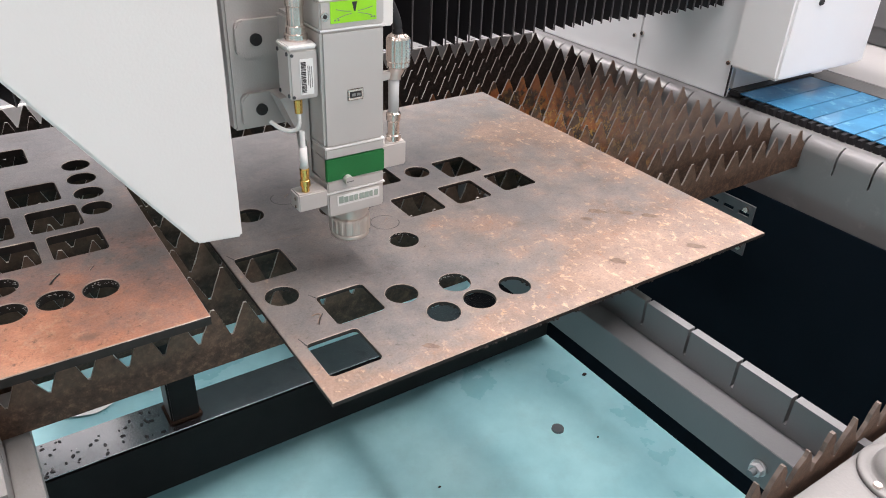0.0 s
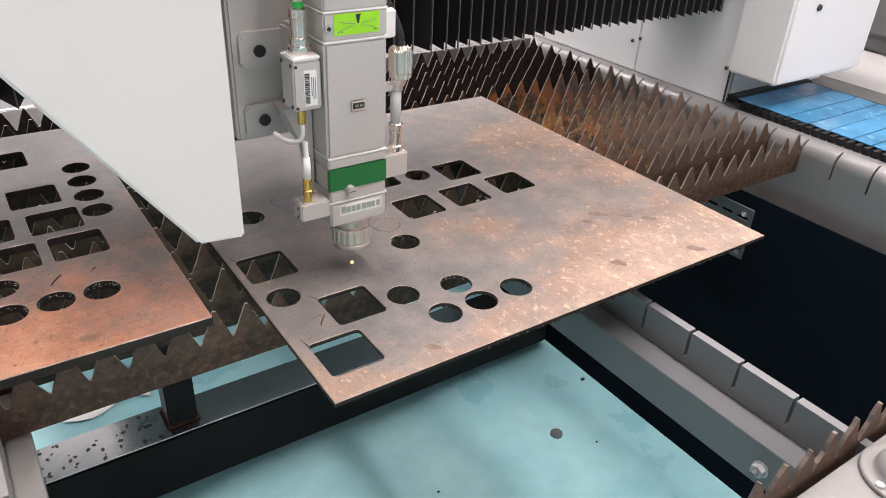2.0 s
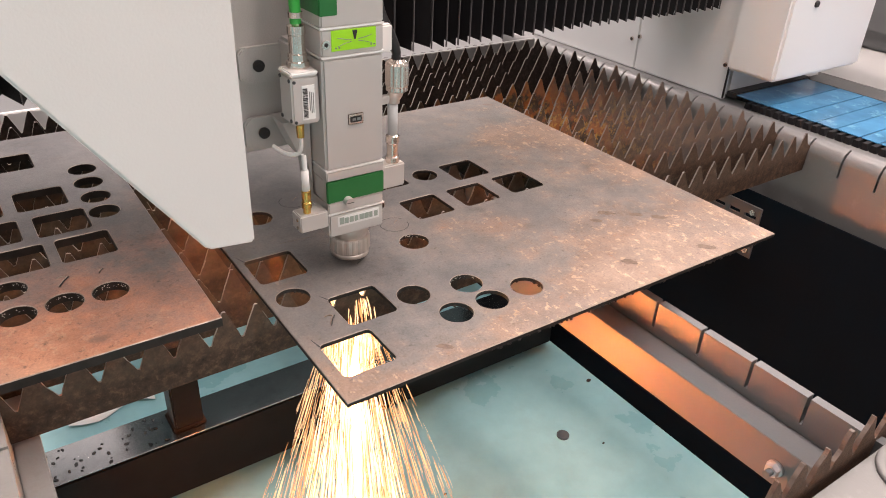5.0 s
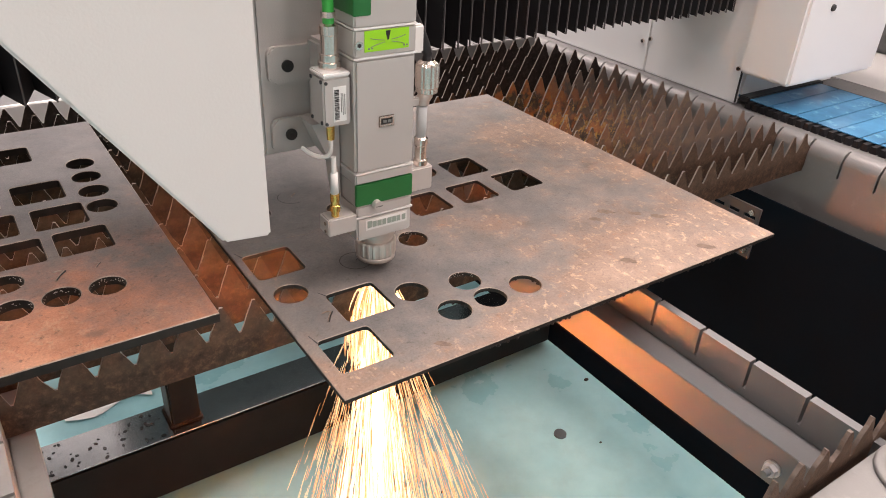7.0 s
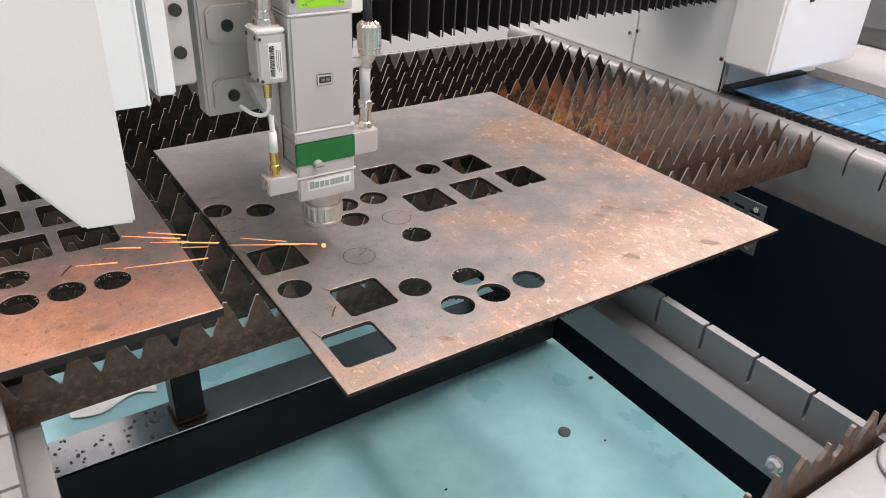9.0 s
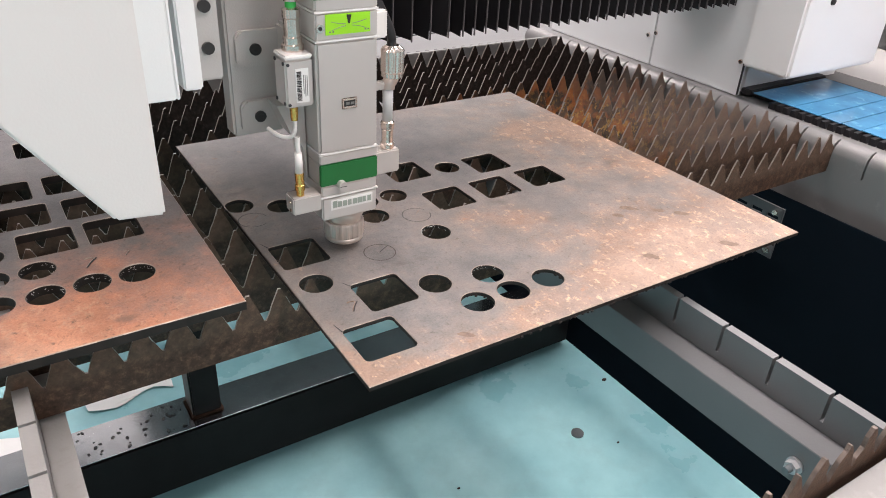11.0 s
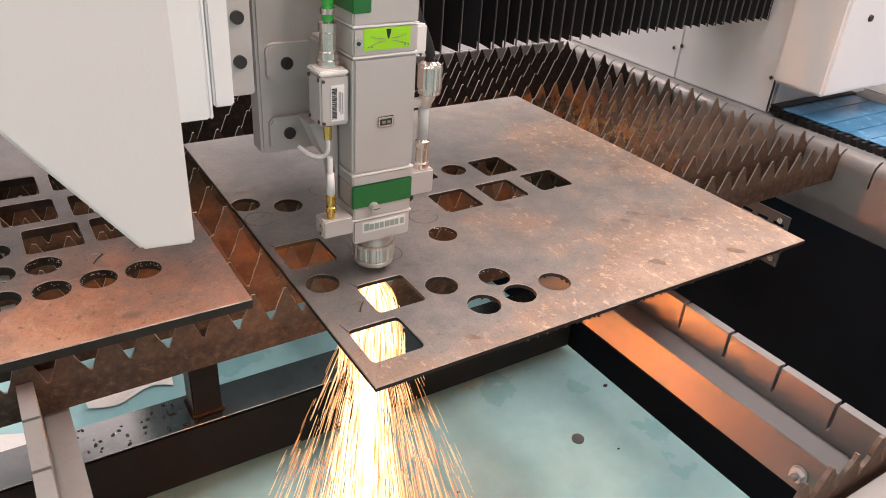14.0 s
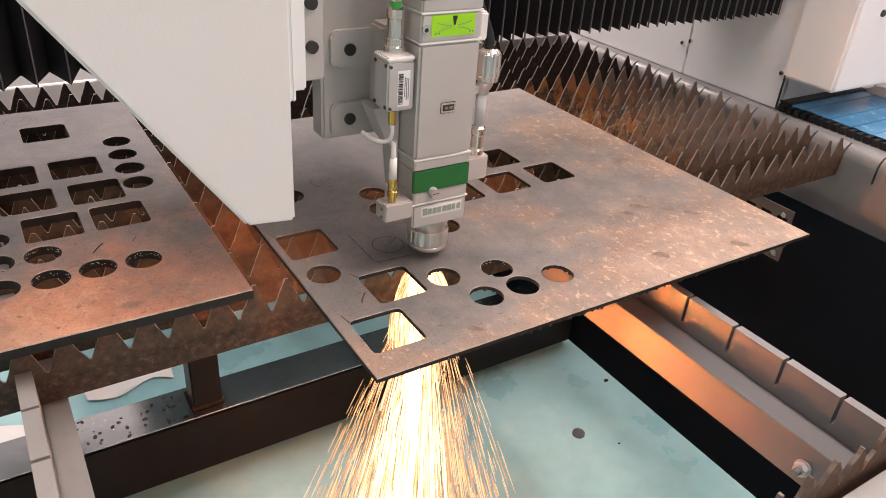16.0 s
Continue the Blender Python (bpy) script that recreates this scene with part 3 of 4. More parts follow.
l_holes = [ring_pts(x, y, R) for x, y in ((-0.105, 0.695), (-0.107, 0.640), (-0.108, 0.585), (-0.108, 0.531), (-0.250, 0.374), (-0.300, 0.430), (-0.199, 0.316),
                                          (-0.149, 0.315), (-0.300, 0.372), (-0.249, 0.314), (-0.300, 0.313), (-0.36, 0.372), (-0.36, 0.313))]
l_holes += [square_pts(x, y, SQ + 0.003) for x, y in ((-0.199, 0.770), (-0.178, 0.615), (-0.262, 0.613), (-0.165, 0.524), (-0.250, 0.526), (-0.231, 0.441), (-0.151, 0.441),
                                                      (-0.346, 0.613), (-0.338, 0.526))]
lsheet = part("steel_sheet", sheet_with_holes([(-0.72, 0.196), (-0.0565, 0.196), (-0.0565, 0.880), (-0.72, 0.880)], l_holes, 0.006, -0.006, 0.0009), [STEEL_L, EDGE, RIM])
tagged(lsheet, "thick rusty orange steel sheet with square and round holes", "steel sheet", "steel sheets")


def kerf(x, y, r, z, a0, a1, w=0.0006):
    """A fine burnt groove rim left round a piece that stays in its hole."""
    bm, n = bmesh.new(), max(3, int(abs(a1 - a0) * 8))
    p = [[bm.verts.new((x + q * math.cos(a0 + (a1 - a0) * k / n), y + q * math.sin(a0 + (a1 - a0) * k / n), z)) for q in (r - w, r + w)] for k in range(n + 1)]
    for a, b in zip(p, p[1:]):
        bm.faces.new((a[0], a[1], b[1], b[0]))
    return bm


for x, y, z, a0, a1 in ((0.022, 0.390, 0.0004, 0.2, 5.4), (0.232, 0.300, 0.0004, 0.5, 6.2), (0.138, 0.439, 0.0004, 2.0, 5.0), (-0.23, 0.835, 0.0064, 0.0, 5.8)):
    k = empty("cut_line", "thin dark laser-cut circle in the steel sheet", "cut line", "cut lines")
    part("groove", kerf(x, y, R, z, a0, a1), INK, k)
    b = hose([(x, y, z), (x + 0.004, y + 0.006, z), (x + 0.010, y + 0.010, z)], 0.0007, 6)
    part("burr", b, BURR, k, "burnt spatter scratch")
# small hook-shaped burns where the beam pierced, with a raised bright rim
for x, y, z, size in ((-0.194, 0.365, 0.006, 0.85), (-0.150, 0.368, 0.006, 0.4), (0.049, 0.137, 0.0, 0.75), (0.010, 0.268, 0.0, 0.4)):
    hook = [(x - 0.006 * size, y - 0.014 * size), (x + 0.001 * size, y - 0.002 * size), (x + 0.010 * size, y + 0.008 * size), (x + 0.002 * size, y + 0.012 * size), (x - 0.005 * size, y + 0.010 * size)]
    mark = part("pierce_mark", hose([(a, b, z + 0.0004) for a, b in hook], 0.0011 * size, 6), RIM if z else BURR)
    part("slit", hose([(a + 0.0010, b - 0.0010, z + 0.0008) for a, b in hook[:3]], 0.0010 * size, 6), INK, mark, "burnt black slit")
    tagged(mark, "small hooked pierce burn on the steel sheet", "cut mark", "pierce marks")
# narrow run-in cuts that lead into the square holes
for x0, y0, x1, y1, z in ((0.0595, 0.1865, 0.0655, 0.1745, 0.0004), (0.0135, 0.1130, 0.0165, 0.0960, 0.0004), (0.006, 0.322, 0.012, 0.306, 0.0004)):
    d = Vector((y1 - y0, x0 - x1, 0)).normalized() * 0.0009
    q = bmesh.new()
    q.faces.new([q.verts.new(Vector(p) + k * d) for p, k in (((x0, y0, z), 0.5), ((x0, y0, z), -0.5), ((x1, y1, z), -1), ((x1, y1, z), 1))])
    tagged(part("cut_line", q, INK), "short dark run-in cut beside a square hole", "cut line", "run-in cuts")

rg = random.Random(12)
bm = bmesh.new()
for sx, sy, sr in ((0.527, 0.174, 0.014), (0.589, 0.123, 0.013), (0.451, 0.052, 0.013), (0.497, 0.163, 0.010), (0.564, 0.147, 0.011), (0.577, 0.026, 0.014), (0.135, 0.026, 0.010), (0.668, 0.655, 0.012), (0.04, 0.62, 0.005), (0.085, 0.63, 0.004)):
    n = 18
    m = Matrix.Rotation(-0.7, 3, "Z")
    ring = [m @ Vector((sr * math.cos(2 * math.pi * k / n) * rg.uniform(0.75, 1.25), 0.45 * sr * math.sin(2 * math.pi * k / n) * rg.uniform(0.7, 1.3), 0)) for k in range(n)]
    bm.faces.new([bm.verts.new((sx + p.x, sy + p.y, 0.0003)) for p in ring])
tagged(part("oil_stains", bm, STAIN), "dark brown oil stains on the steel sheet", "stains", kind="stuff")

# slag beads under the cut edges and a few fine scratches
bm = bmesh.new()
for k in range(120):
    if k < 60:
        sx, sy = 0.12 + 0.58 * rg.random(), rg.uniform(-0.0012, 0.001)
    else:
        hx, hy = rg.choice(((0.231, 0.121), (0.184, 0.075), (0.293, 0.077), (0.160, 0.133), (0.032, 0.201)))
        a = rg.uniform(0, 6.283)
        sx, sy = hx + 0.0203 * math.cos(a), hy + 0.0203 * math.sin(a)
    bmesh.ops.create_icosphere(bm, subdivisions=1, radius=rg.uniform(0.0006, 0.0017), matrix=Matrix.Translation((sx, sy, -0.0055)) @ Matrix.Diagonal((1.5, 1, 1.4, 1)))
tagged(part("slag_beads", bm, EDGE), "dark slag beads along the cut edges", "slag", kind="stuff")
# bright beads set on the far hole walls to imitate white glints
bm = bmesh.new()
for hx, hy in ((-0.249, 0.314), (-0.199, 0.316), (-0.149, 0.315), (-0.250, 0.374), (0.231, 0.121), (0.231, 0.245)):
    z = 0.0 if hx < 0 else -0.0035
    for k in range(22):
        a, r = rg.uniform(0.2, 2.9), rg.uniform(0.00025, 0.0006)
        bmesh.ops.create_icosphere(bm, subdivisions=1, radius=r, matrix=Matrix.Translation((hx + 0.0203 * math.cos(a), hy + 0.0203 * math.sin(a), z + rg.uniform(-0.002, 0.003))) @ Matrix.Diagonal((1.7, 1, 1, 1)))
tagged(part("glint_beads", bm, ALU), "bright metal beads as glints on the walls of the cut holes", "spatter", kind="stuff")
bm = bmesh.new()
for pts in (((0.268, 0.185), (0.285, 0.172), (0.302, 0.170)), ((0.39, 0.10), (0.45, 0.115)), ((0.60, 0.30), (0.64, 0.29)), ((0.07, 0.33), (0.12, 0.325))):
    hose([(x, y, 0.0002) for x, y in pts], 0.0003, 4, bm)
tagged(part("scratches", bm, RIM), "fine bright scratches on the steel sheet", "scratches", kind="stuff")

# ---------------- on the floor ----------------
slug = part("steel_disc", rod((0.877, 0.498, FLOOR_Z), (0.877, 0.498, FLOOR_Z + 0.006), 0.0165, seg=32), STEELGREY)
tagged(slug, "small round dark steel offcut lying on the teal floor", "steel offcut")
for x, y, r in ((1.094, 0.627, 0.006), (0.62, 0.20, 0.004), (0.33, 0.12, 0.003), (0.95, 0.42, 0.003), (0.5, 0.5, 0.003)):
    b = bmesh.new()
    bmesh.ops.create_icosphere(b, subdivisions=1, radius=r, matrix=Matrix.Translation((x, y, FLOOR_Z + r * 0.45)) @ Matrix.Diagonal((1.5, 1, 0.6, 1)))
    tagged(part("slag_crumb", b, EDGE), "tiny dark slag crumb on the teal floor", "slag crumb", "slag crumbs")
for outline in (((-0.206, 1.214), (-0.172, 1.200), (-0.139, 1.195), (-0.115, 1.203), (-0.092, 1.216), (-0.063, 1.229), (-0.035, 1.232), (-0.010, 1.219), (0.011, 1.204), (0.020, 1.30), (-0.10, 1.36), (-0.215, 1.31)),
                ((-0.62, 1.14), (-0.50, 1.128), (-0.42, 1.136), (-0.355, 1.135), (-0.35, 1.19), (-0.43, 1.222), (-0.54, 1.235), (-0.63, 1.22))):
    b = prism([(x, y - 0.014) for x, y in outline], "z", 0.0, 0.001)
    for v in b.verts:
        v.co.z += FLOOR_Z + 0.002 + 0.0025 * (1 + math.sin(31 * v.co.x + 17 * v.co.y))
    tagged(part("paper_sheet", b, SLAGPAPER), "torn white paper sheet lying on the teal floor", "paper", "paper sheets")

# ---------------- blue slide covers on the side beam ----------------
cover_ob = empty("slide_cover", "blue plastic slide cover with black folded edges", "slide cover")
rg = random.Random(31)
y1 = 0.4814
for w in (0.105, 0.062, 0.050, 0.044, 0.052, 0.040, 0.058, 0.046, 0.050, 0.042, 0.056, 0.048, 0.052, 0.060, 0.050, 0.060, 0.060):
    b = box((1.2296, y1 - w + 0.003, -0.0094), (1.5019, y1, -0.0073), 0.0008)
    bmesh.ops.rotate(b, cent=(1.36, y1, -0.0094), matrix=Matrix.Rotation(radians(rg.uniform(0.4, 2.6)), 3, "X"), verts=b.verts)
    part("slide_plate", b, BLUE, cover_ob)
    y1 -= w
bm = bmesh.new()
for k in range(70):
    y = 0.425 - 0.018 * k
    prism([(y, -0.0238), (y - 0.0144, -0.0238), (y - 0.0103, -0.0104), (y - 0.001, -0.0104)], "x", 1.2111, 1.245, bm)
part("folded_edge", bm, FABRIC, cover_ob, "black folded edge")
part("folded_edge", box((1.25, -0.6, -0.0238), (1.52, 0.49, -0.0117)), FABRIC, cover_ob)
tagged(part("side_cabinet", box((1.6508, -1.219, FLOOR_Z), (2.6782, 1.6578, -0.026), 0.004), LIGHTGREY), "pale grey side cabinet beyond the slide cover", "cabinet")
cab = empty("control_cabinet", "dark grey control cabinet standing on the pale side cabinet", "cabinet")
part("body", box((2.0104, -0.1916, -0.025), (2.5755, 1.2468, 1.1164), 0.01), GREY, cab)
part("door", box((1.995, -0.1402, 0.0274), (2.0094, 1.1954, 1.0651), 0.004), GREY, cab)

# ---------------- gantry ----------------
gantry = empty("gantry", "white gantry carriage with black bellows across the bed", "gantry")
part("side_panel", box((1.2152, 0.2381, -0.0235), (1.2255, 0.5109, 0.6233), 0.002), OFFWHITE, gantry, "grey-white side panel")
part("side_panel", box((1.2152, 0.5124, -0.0235), (1.2255, 0.9038, 0.6233), 0.002), OFFWHITE, gantry, "grey-white side panel")
part("end_box", box((1.1967, 0.1148, 0.051), (1.5234, 0.2355, 0.6233), 0.006), WHITE, gantry, "white sheet-metal end box")
part("inner_box", box((1.2399, 0.2412, -0.0178), (1.5995, 0.9038, 0.6027)), WHITE, gantry)
part("seam_strip", box((1.2111, 0.2358, -0.0199), (1.2157, 0.2381, 0.6233)), INK, gantry, "black gap between panels")
part("wiper", box((1.2275, 0.2114, -0.0178), (1.5173, 0.2391, -0.0045), 0.002), RUBBER, gantry, "black rubber wiper")
for y, z in ((0.2484, 0.0541), (0.5073, 0.0582), (0.5309, 0.0479), (0.8833, 0.0377)):
    s = part("screw", rod((1.2157, y, z), (1.2116, y, z), 0.0058, 0.0045, 14), CHROME, gantry)
    part("recess", rod((1.2115, y, z), (1.2111, y, z), 0.0024, seg=6), INK, s)
s = part("screw", rod((1.281, 0.1148, 0.2072), (1.281, 0.1107, 0.2072), 0.0075, 0.006, 14), INK, gantry, "black screw")


def bellows(x0, x1, pitch, y0, depth, z0, z1, jag):
    bm, rg = bmesh.new(), random.Random(int(pitch * 1e4))
    n = int((x1 - x0) / pitch)
    step = (x1 - x0) / n
    rows = []
    for k in range(2 * n + 1):
        x = x0 + step * k / 2
        y = y0 + (0 if k % 2 else depth)
        x += rg.uniform(-0.15, 0.15) * step
        zz = z0 + (0 if k % 2 else jag) + rg.uniform(-0.002, 0.002)
        rows.append([bm.verts.new((x, y + 0.0, zz)), bm.verts.new((x, y, z1))])
    for a, b in zip(rows, rows[1:]):
        bm.faces.new((a[0], b[0], b[1], a[1]))
    return bm


part("bellows", bellows(0.46, 1.207, 0.0235, 0.285, 0.034, 0.172, 0.75, 0.006), FABRIC, gantry, "tightly folded black bellows")
part("bellows", bellows(-1.1, 0.46, 0.036, 0.285, 0.034, 0.172, 0.75, 0.006), FABRIC, gantry, "loosely folded black bellows")
bm = bmesh.new()
for (x0, x1, p) in ((0.46, 1.207, 0.0235), (-1.1, 0.46, 0.036)):
    n = int((x1 - x0) / p)
    for k in range(n):
        x = x0 + (x1 - x0) * (k + 0.5) / n
        box((x - 0.0008, 0.2815, 0.1715), (x + 0.0008, 0.2845, 0.75), bm=bm)
part("fold_edges", bm, HEM, gantry, "worn grey fold edges")
part("cross_beam", box((-1.2, 0.33, 0.20), (1.23, 0.50, 0.75), 0.01), GREY, gantry)

# ---------------- carriage behind the head ----------------
carriage = empty("carriage", "white carriage plates of the cutting head", "carriage")
part("flange_plate", box((-0.262, -0.104, 0.259), (-0.208, -0.100, 0.80), 0.001), WHITE, carriage, "white flanged cover plate")
part("flange_lip", box((-0.2079, -0.104, 0.259), (-0.2045, -0.080, 0.80), 0.001), WHITE, carriage)
part("slide_rail", box((-0.180, -0.02, 0.238), (-0.160, 0.03, 0.80), 0.002), WHITE, carriage, "white slide rail")
part("rail_base", box((-0.1595, 0.00, 0.240), (-0.132, 0.06, 0.80), 0.002), ALU_D, carriage)
for z in (0.275, 0.318, 0.361, 0.404):
    s = part("bolt", rod((-0.146, 0.0, z), (-0.146, -0.004, z), 0.0065, seg=16), INK, carriage, "black socket bolt")
part("mount", box((-0.125, 0.104, 0.235), (0.09, 0.27, 0.80), 0.004), ALU_D, carriage, "grey cast mount")

shield = empty("head_cover", "large white sheet-metal cover with a slanted lower edge", "machine cover")
outl = [(0.0, 0.0), (-0.0345, 0.003), (-0.48, 0.632), (-0.48, 0.80), (0.0, 0.80)]
bm = prism(outl, "y", 0.0, 0.008)
bmesh.ops.bevel(bm, geom=bm.edges[:], offset=0.002, segments=2, affect="EDGES")
part("cover_plate", bm, COVERWHITE, shield)
part("side_lip", box((-0.003, 0.0082, 0.010), (0.0, 0.05, 0.80), 0.001), WHITE, shield)

part("cover_bracket", box((-0.20, 0.0085, 0.46), (-0.02, 0.56, 0.51), 0.003), WHITE, shield)

# ---------------- cutting head (origin at the nozzle tip) ----------------
head = empty("laser_cutting_head", "silver aluminium laser cutting head with a green band", "laser head")
FY, BX0, BX1 = -0.036, -0.040, 0.0362
part("lower_block", box((BX0 + 0.001, FY, 0.0585), (BX1 - 0.001, 0.036, 0.0895), 0.002), ALU, head)
part("sensor_block", box((BX0 + 0.001, FY, 0.0905), (BX1 - 0.001, 0.036, 0.1045), 0.0015), ALU, head)
part("green_band", box((BX0, FY - 0.0006, 0.1050), (BX1, FY + 0.004, 0.1325), 0.0012), GREEN, head, "dark green anodised band")
part("band_core", box((BX0 + 0.0008, FY + 0.0045, 0.1048), (BX1 - 0.0008, 0.036, 0.1328), 0.001), ALU, head)
part("collar", box((BX0, FY, 0.1330), (BX1, 0.036, 0.1455), 0.0015), ALU, head)
part("body", box((BX0, FY, 0.1465), (BX1, 0.040, 0.2775), 0.003), ALU, head, "satin aluminium body")
part("upper_body", box((BX0, FY, 0.2785), (BX1, 0.040, 0.3085), 0.002), ALU, head)
part("top_body", box((BX0, FY, 0.3095), (BX1, 0.040, 0.46), 0.002), ALU, head)
part("top_band", box((BX0 - 0.001, FY - 0.0012, 0.322), (BX0 + 0.020, 0.02, 0.346), 0.001), GREEN, head, "dark green corner band")
# near-white strips that paint the highlights along the body's joints
for z in (0.0900, 0.1460, 0.2780, 0.3090):
    part("seam_highlight", box((BX0 - 0.0004, FY - 0.0004, z - 0.0010), (BX1 + 0.0004, 0.03, z + 0.0010)), SEAM, head)
scr = part("thumb_screw", rod((-0.014, FY, 0.1045), (-0.014, FY - 0.0085, 0.1045), 0.0058, 0.0056, 20), ALU, head, "chrome thumb screw")
part("slot", box((-0.0185, FY - 0.0089, 0.1041), (-0.0095, FY - 0.0086, 0.1049)), INK, scr)
win = part("window", box((-0.0105, FY - 0.0012, 0.1985), (0.0090, FY, 0.2115), 0.003), CHROME, head, "small chrome-framed sight window")
part("window_dial", box((-0.0080, FY - 0.0016, 0.2015), (0.0065, FY - 0.0011, 0.2085), 0.001), INK, win)
for x in (-0.0055, 0.0005):
    part("dial_mark", box((x, FY - 0.0020, 0.2035), (x + 0.0042, FY - 0.0016, 0.2065)), GREYINK, win)
st = part("sticker", box((-0.0280, FY - 0.0008, 0.2845), (0.0260, FY, 0.3065)), LIME, head, "lime green diagram sticker")
bm = bmesh.new()
prism([(-0.003, 0.305), (0.003, 0.305), (0.0008, 0.2955), (-0.0008, 0.2955)], "y", FY - 0.0013, FY - 0.0009, bm)
part("sticker_mark", bm, INK, st)
bm = bmesh.new()
for a in (12, 168, 196, 344):
    c, s = math.cos(radians(a)), math.sin(radians(a))
    hose([(c * 0.004, FY - 0.001, 0.2945 + s * 0.004), (c * 0.014, FY - 0.001, 0.2945 + s * 0.010), (c * 0.022, FY - 0.001, 0.2945 + s * 0.020)], 0.00035, 5, bm)
for x in (-0.024, -0.020, 0.019, 0.0225):
    box((x, FY - 0.0012, 0.287), (x + 0.002, FY - 0.0009, 0.2885), bm=bm)
part("sticker_lines", bm, GREYINK, st)
hs = part("screw", rod((-0.0345, FY, 0.2925), (-0.0345, FY - 0.0015, 0.2925), 0.0048, seg=18), CHROME, head)
part("recess", rod((-0.0345, FY - 0.0016, 0.2925), (-0.0345, FY - 0.0020, 0.2925), 0.0024, seg=6), INK, hs)
# plain bars in place of the maker's lettering
plate = part("name_plate", box((-0.0275, FY - 0.0005, 0.0715), (0.0290, FY, 0.0850)), SEAM, head)
for k, w in enumerate((0.0060, 0.0055, 0.0055, 0.0050, 0.0060, 0.0060, 0.0045, 0.0050)):
    x = -0.0255 + 0.00675 * k
    part("plate_bar", box((x, FY - 0.0010, 0.0745), (x + w, FY - 0.0006, 0.0820 if k else 0.0835)), GREENINK, plate)
# neck, knurled ring and nozzle
NOSE = (0.0060, 0, 0)
part("neck", lathe([(0.0250, 0.060), (0.0250, 0.046), (0.0225, 0.040), (0.0215, 0.034)], 40, NOSE), KNURL, head, "", True)
part("knurled_ring", lathe([(0.0215, 0.0385), (0.0252, 0.0375), (0.0262, 0.0350), (0.0262, 0.0190), (0.0255, 0.0172), (0.0225, 0.0168)], 120, NOSE, wave=-0.035, teeth=20), NICKEL, head, "chrome knurled ring")
part("ring_lip", lathe([(0.0230, 0.0170), (0.0248, 0.0160), (0.0246, 0.0108), (0.0236, 0.0098), (0.0150, 0.0094)], 48, NOSE), NICKEL, head, "", True)
part("ring_step", lathe([(0.0135, 0.0096), (0.0128, 0.0066), (0.0090, 0.0060)], 40, NOSE), ALU_D, head, "", True)
part("nozzle", lathe([(0.0085, 0.0064), (0.0070, 0.0040), (0.0042, 0.0022), (0.0020, 0.0012)], 28, NOSE), GOLD, head, "copper nozzle", True)

# sensor box with connector, hose and coaxial lead on the side
sbx = part("preamp_box", box((-0.0740, -0.030, 0.2060), (-0.0415, 0.002, 0.2600), 0.002), ALU, head, "small aluminium amplifier box")
part("box_lid", box((-0.0745, -0.0305, 0.2602), (-0.0417, 0.0025, 0.2650), 0.0015), SEAM, sbx)
for y, z in ((-0.026, 0.2110), (-0.026, 0.2560), (-0.002, 0.2110), (-0.002, 0.2560)):
    part("screw", rod((-0.0740, y, z), (-0.0752, y, z), 0.0022, seg=12), DARKGREY, sbx)
for z in (0.2100, 0.2550):
    part("screw", rod((-0.0708, -0.030, z), (-0.0708, -0.0312, z), 0.0018, seg=12), DARKGREY, sbx)
lab = part("barcode_label", box((-0.0625, -0.0309, 0.2115), (-0.0475, -0.0301, 0.2500)), LABEL, sbx, "white barcode label")
rg = random.Random(8)
z = 0.2140
while z < 0.247:
    h = rg.choice((0.0005, 0.0008, 0.0013))
    part("bar", box((-0.0615, -0.0313, z), (-0.0560, -0.0309, z + h)), INK, lab)
    z += h + rg.choice((0.0005, 0.0009))
bm = bmesh.new()
for x in (-0.0540, -0.0520, -0.0498):
    box((x, -0.0313, 0.218 + rg.uniform(0, 0.006)), (x + 0.0008, -0.0309, 0.245 - rg.uniform(0, 0.004)), bm=bm)
part("print_line", bm, GREYINK, lab)
part("connector", lathe([(0.0125, 0.2655), (0.0125, 0.272), (0.0105, 0.273), (0.0105, 0.280), (0.0090, 0.281), (0.0090, 0.300), (0.0100, 0.301), (0.0100, 0.310), (0.006, 0.312)], 36, (-0.056, -0.010, 0), wave=-0.03, teeth=12), CHROME, head, "chrome threaded connector")
part("hose", hose([(-0.056, -0.010, 0.311), (-0.056, -0.010, 0.34), (-0.058, -0.005, 0.38), (-0.075, 0.01, 0.46)], 0.0062, 12), HOSE, head, "bright green hose", True)
part("hose_clamp", rod((-0.056, -0.010, 0.318), (-0.056, -0.010, 0.324), 0.0078, seg=20), CHROME, head, "steel hose clamp")
part("fitting", rod((-0.0640, -0.024, 0.2055), (-0.0640, -0.024, 0.1900), 0.0048, 0.0042, 16), GOLD, head, "gold coaxial fitting")
part("lead", hose([(-0.0640, -0.024, 0.1900), (-0.0640, -0.025, 0.178), (-0.066, -0.022, 0.170), (-0.072, -0.016, 0.167), (-0.080, -0.008, 0.169), (-0.086, 0.004, 0.174)], 0.0024, 10), WIRE, head, "white coaxial lead", True)
part("lead", hose([(-0.0640, -0.029, 0.171), (-0.0640, -0.030, 0.150), (-0.0640, -0.030, 0.128)], 0.0030, 10), WIRE, head, "", True)
part("sleeve", rod((-0.0640, -0.030, 0.152), (-0.0640, -0.030, 0.126), 0.0042, 0.0048, 14), WIRE, head, "", True)
part("gold_plug", lathe([(0.0046, 0.098), (0.0046, 0.104), (0.0060, 0.105), (0.0060, 0.112), (0.0048, 0.113), (0.0055, 0.118), (0.0055, 0.126), (0.004, 0.128)], 18, (-0.0640, -0.030, 0)), GOLD, head, "gold coaxial plug")
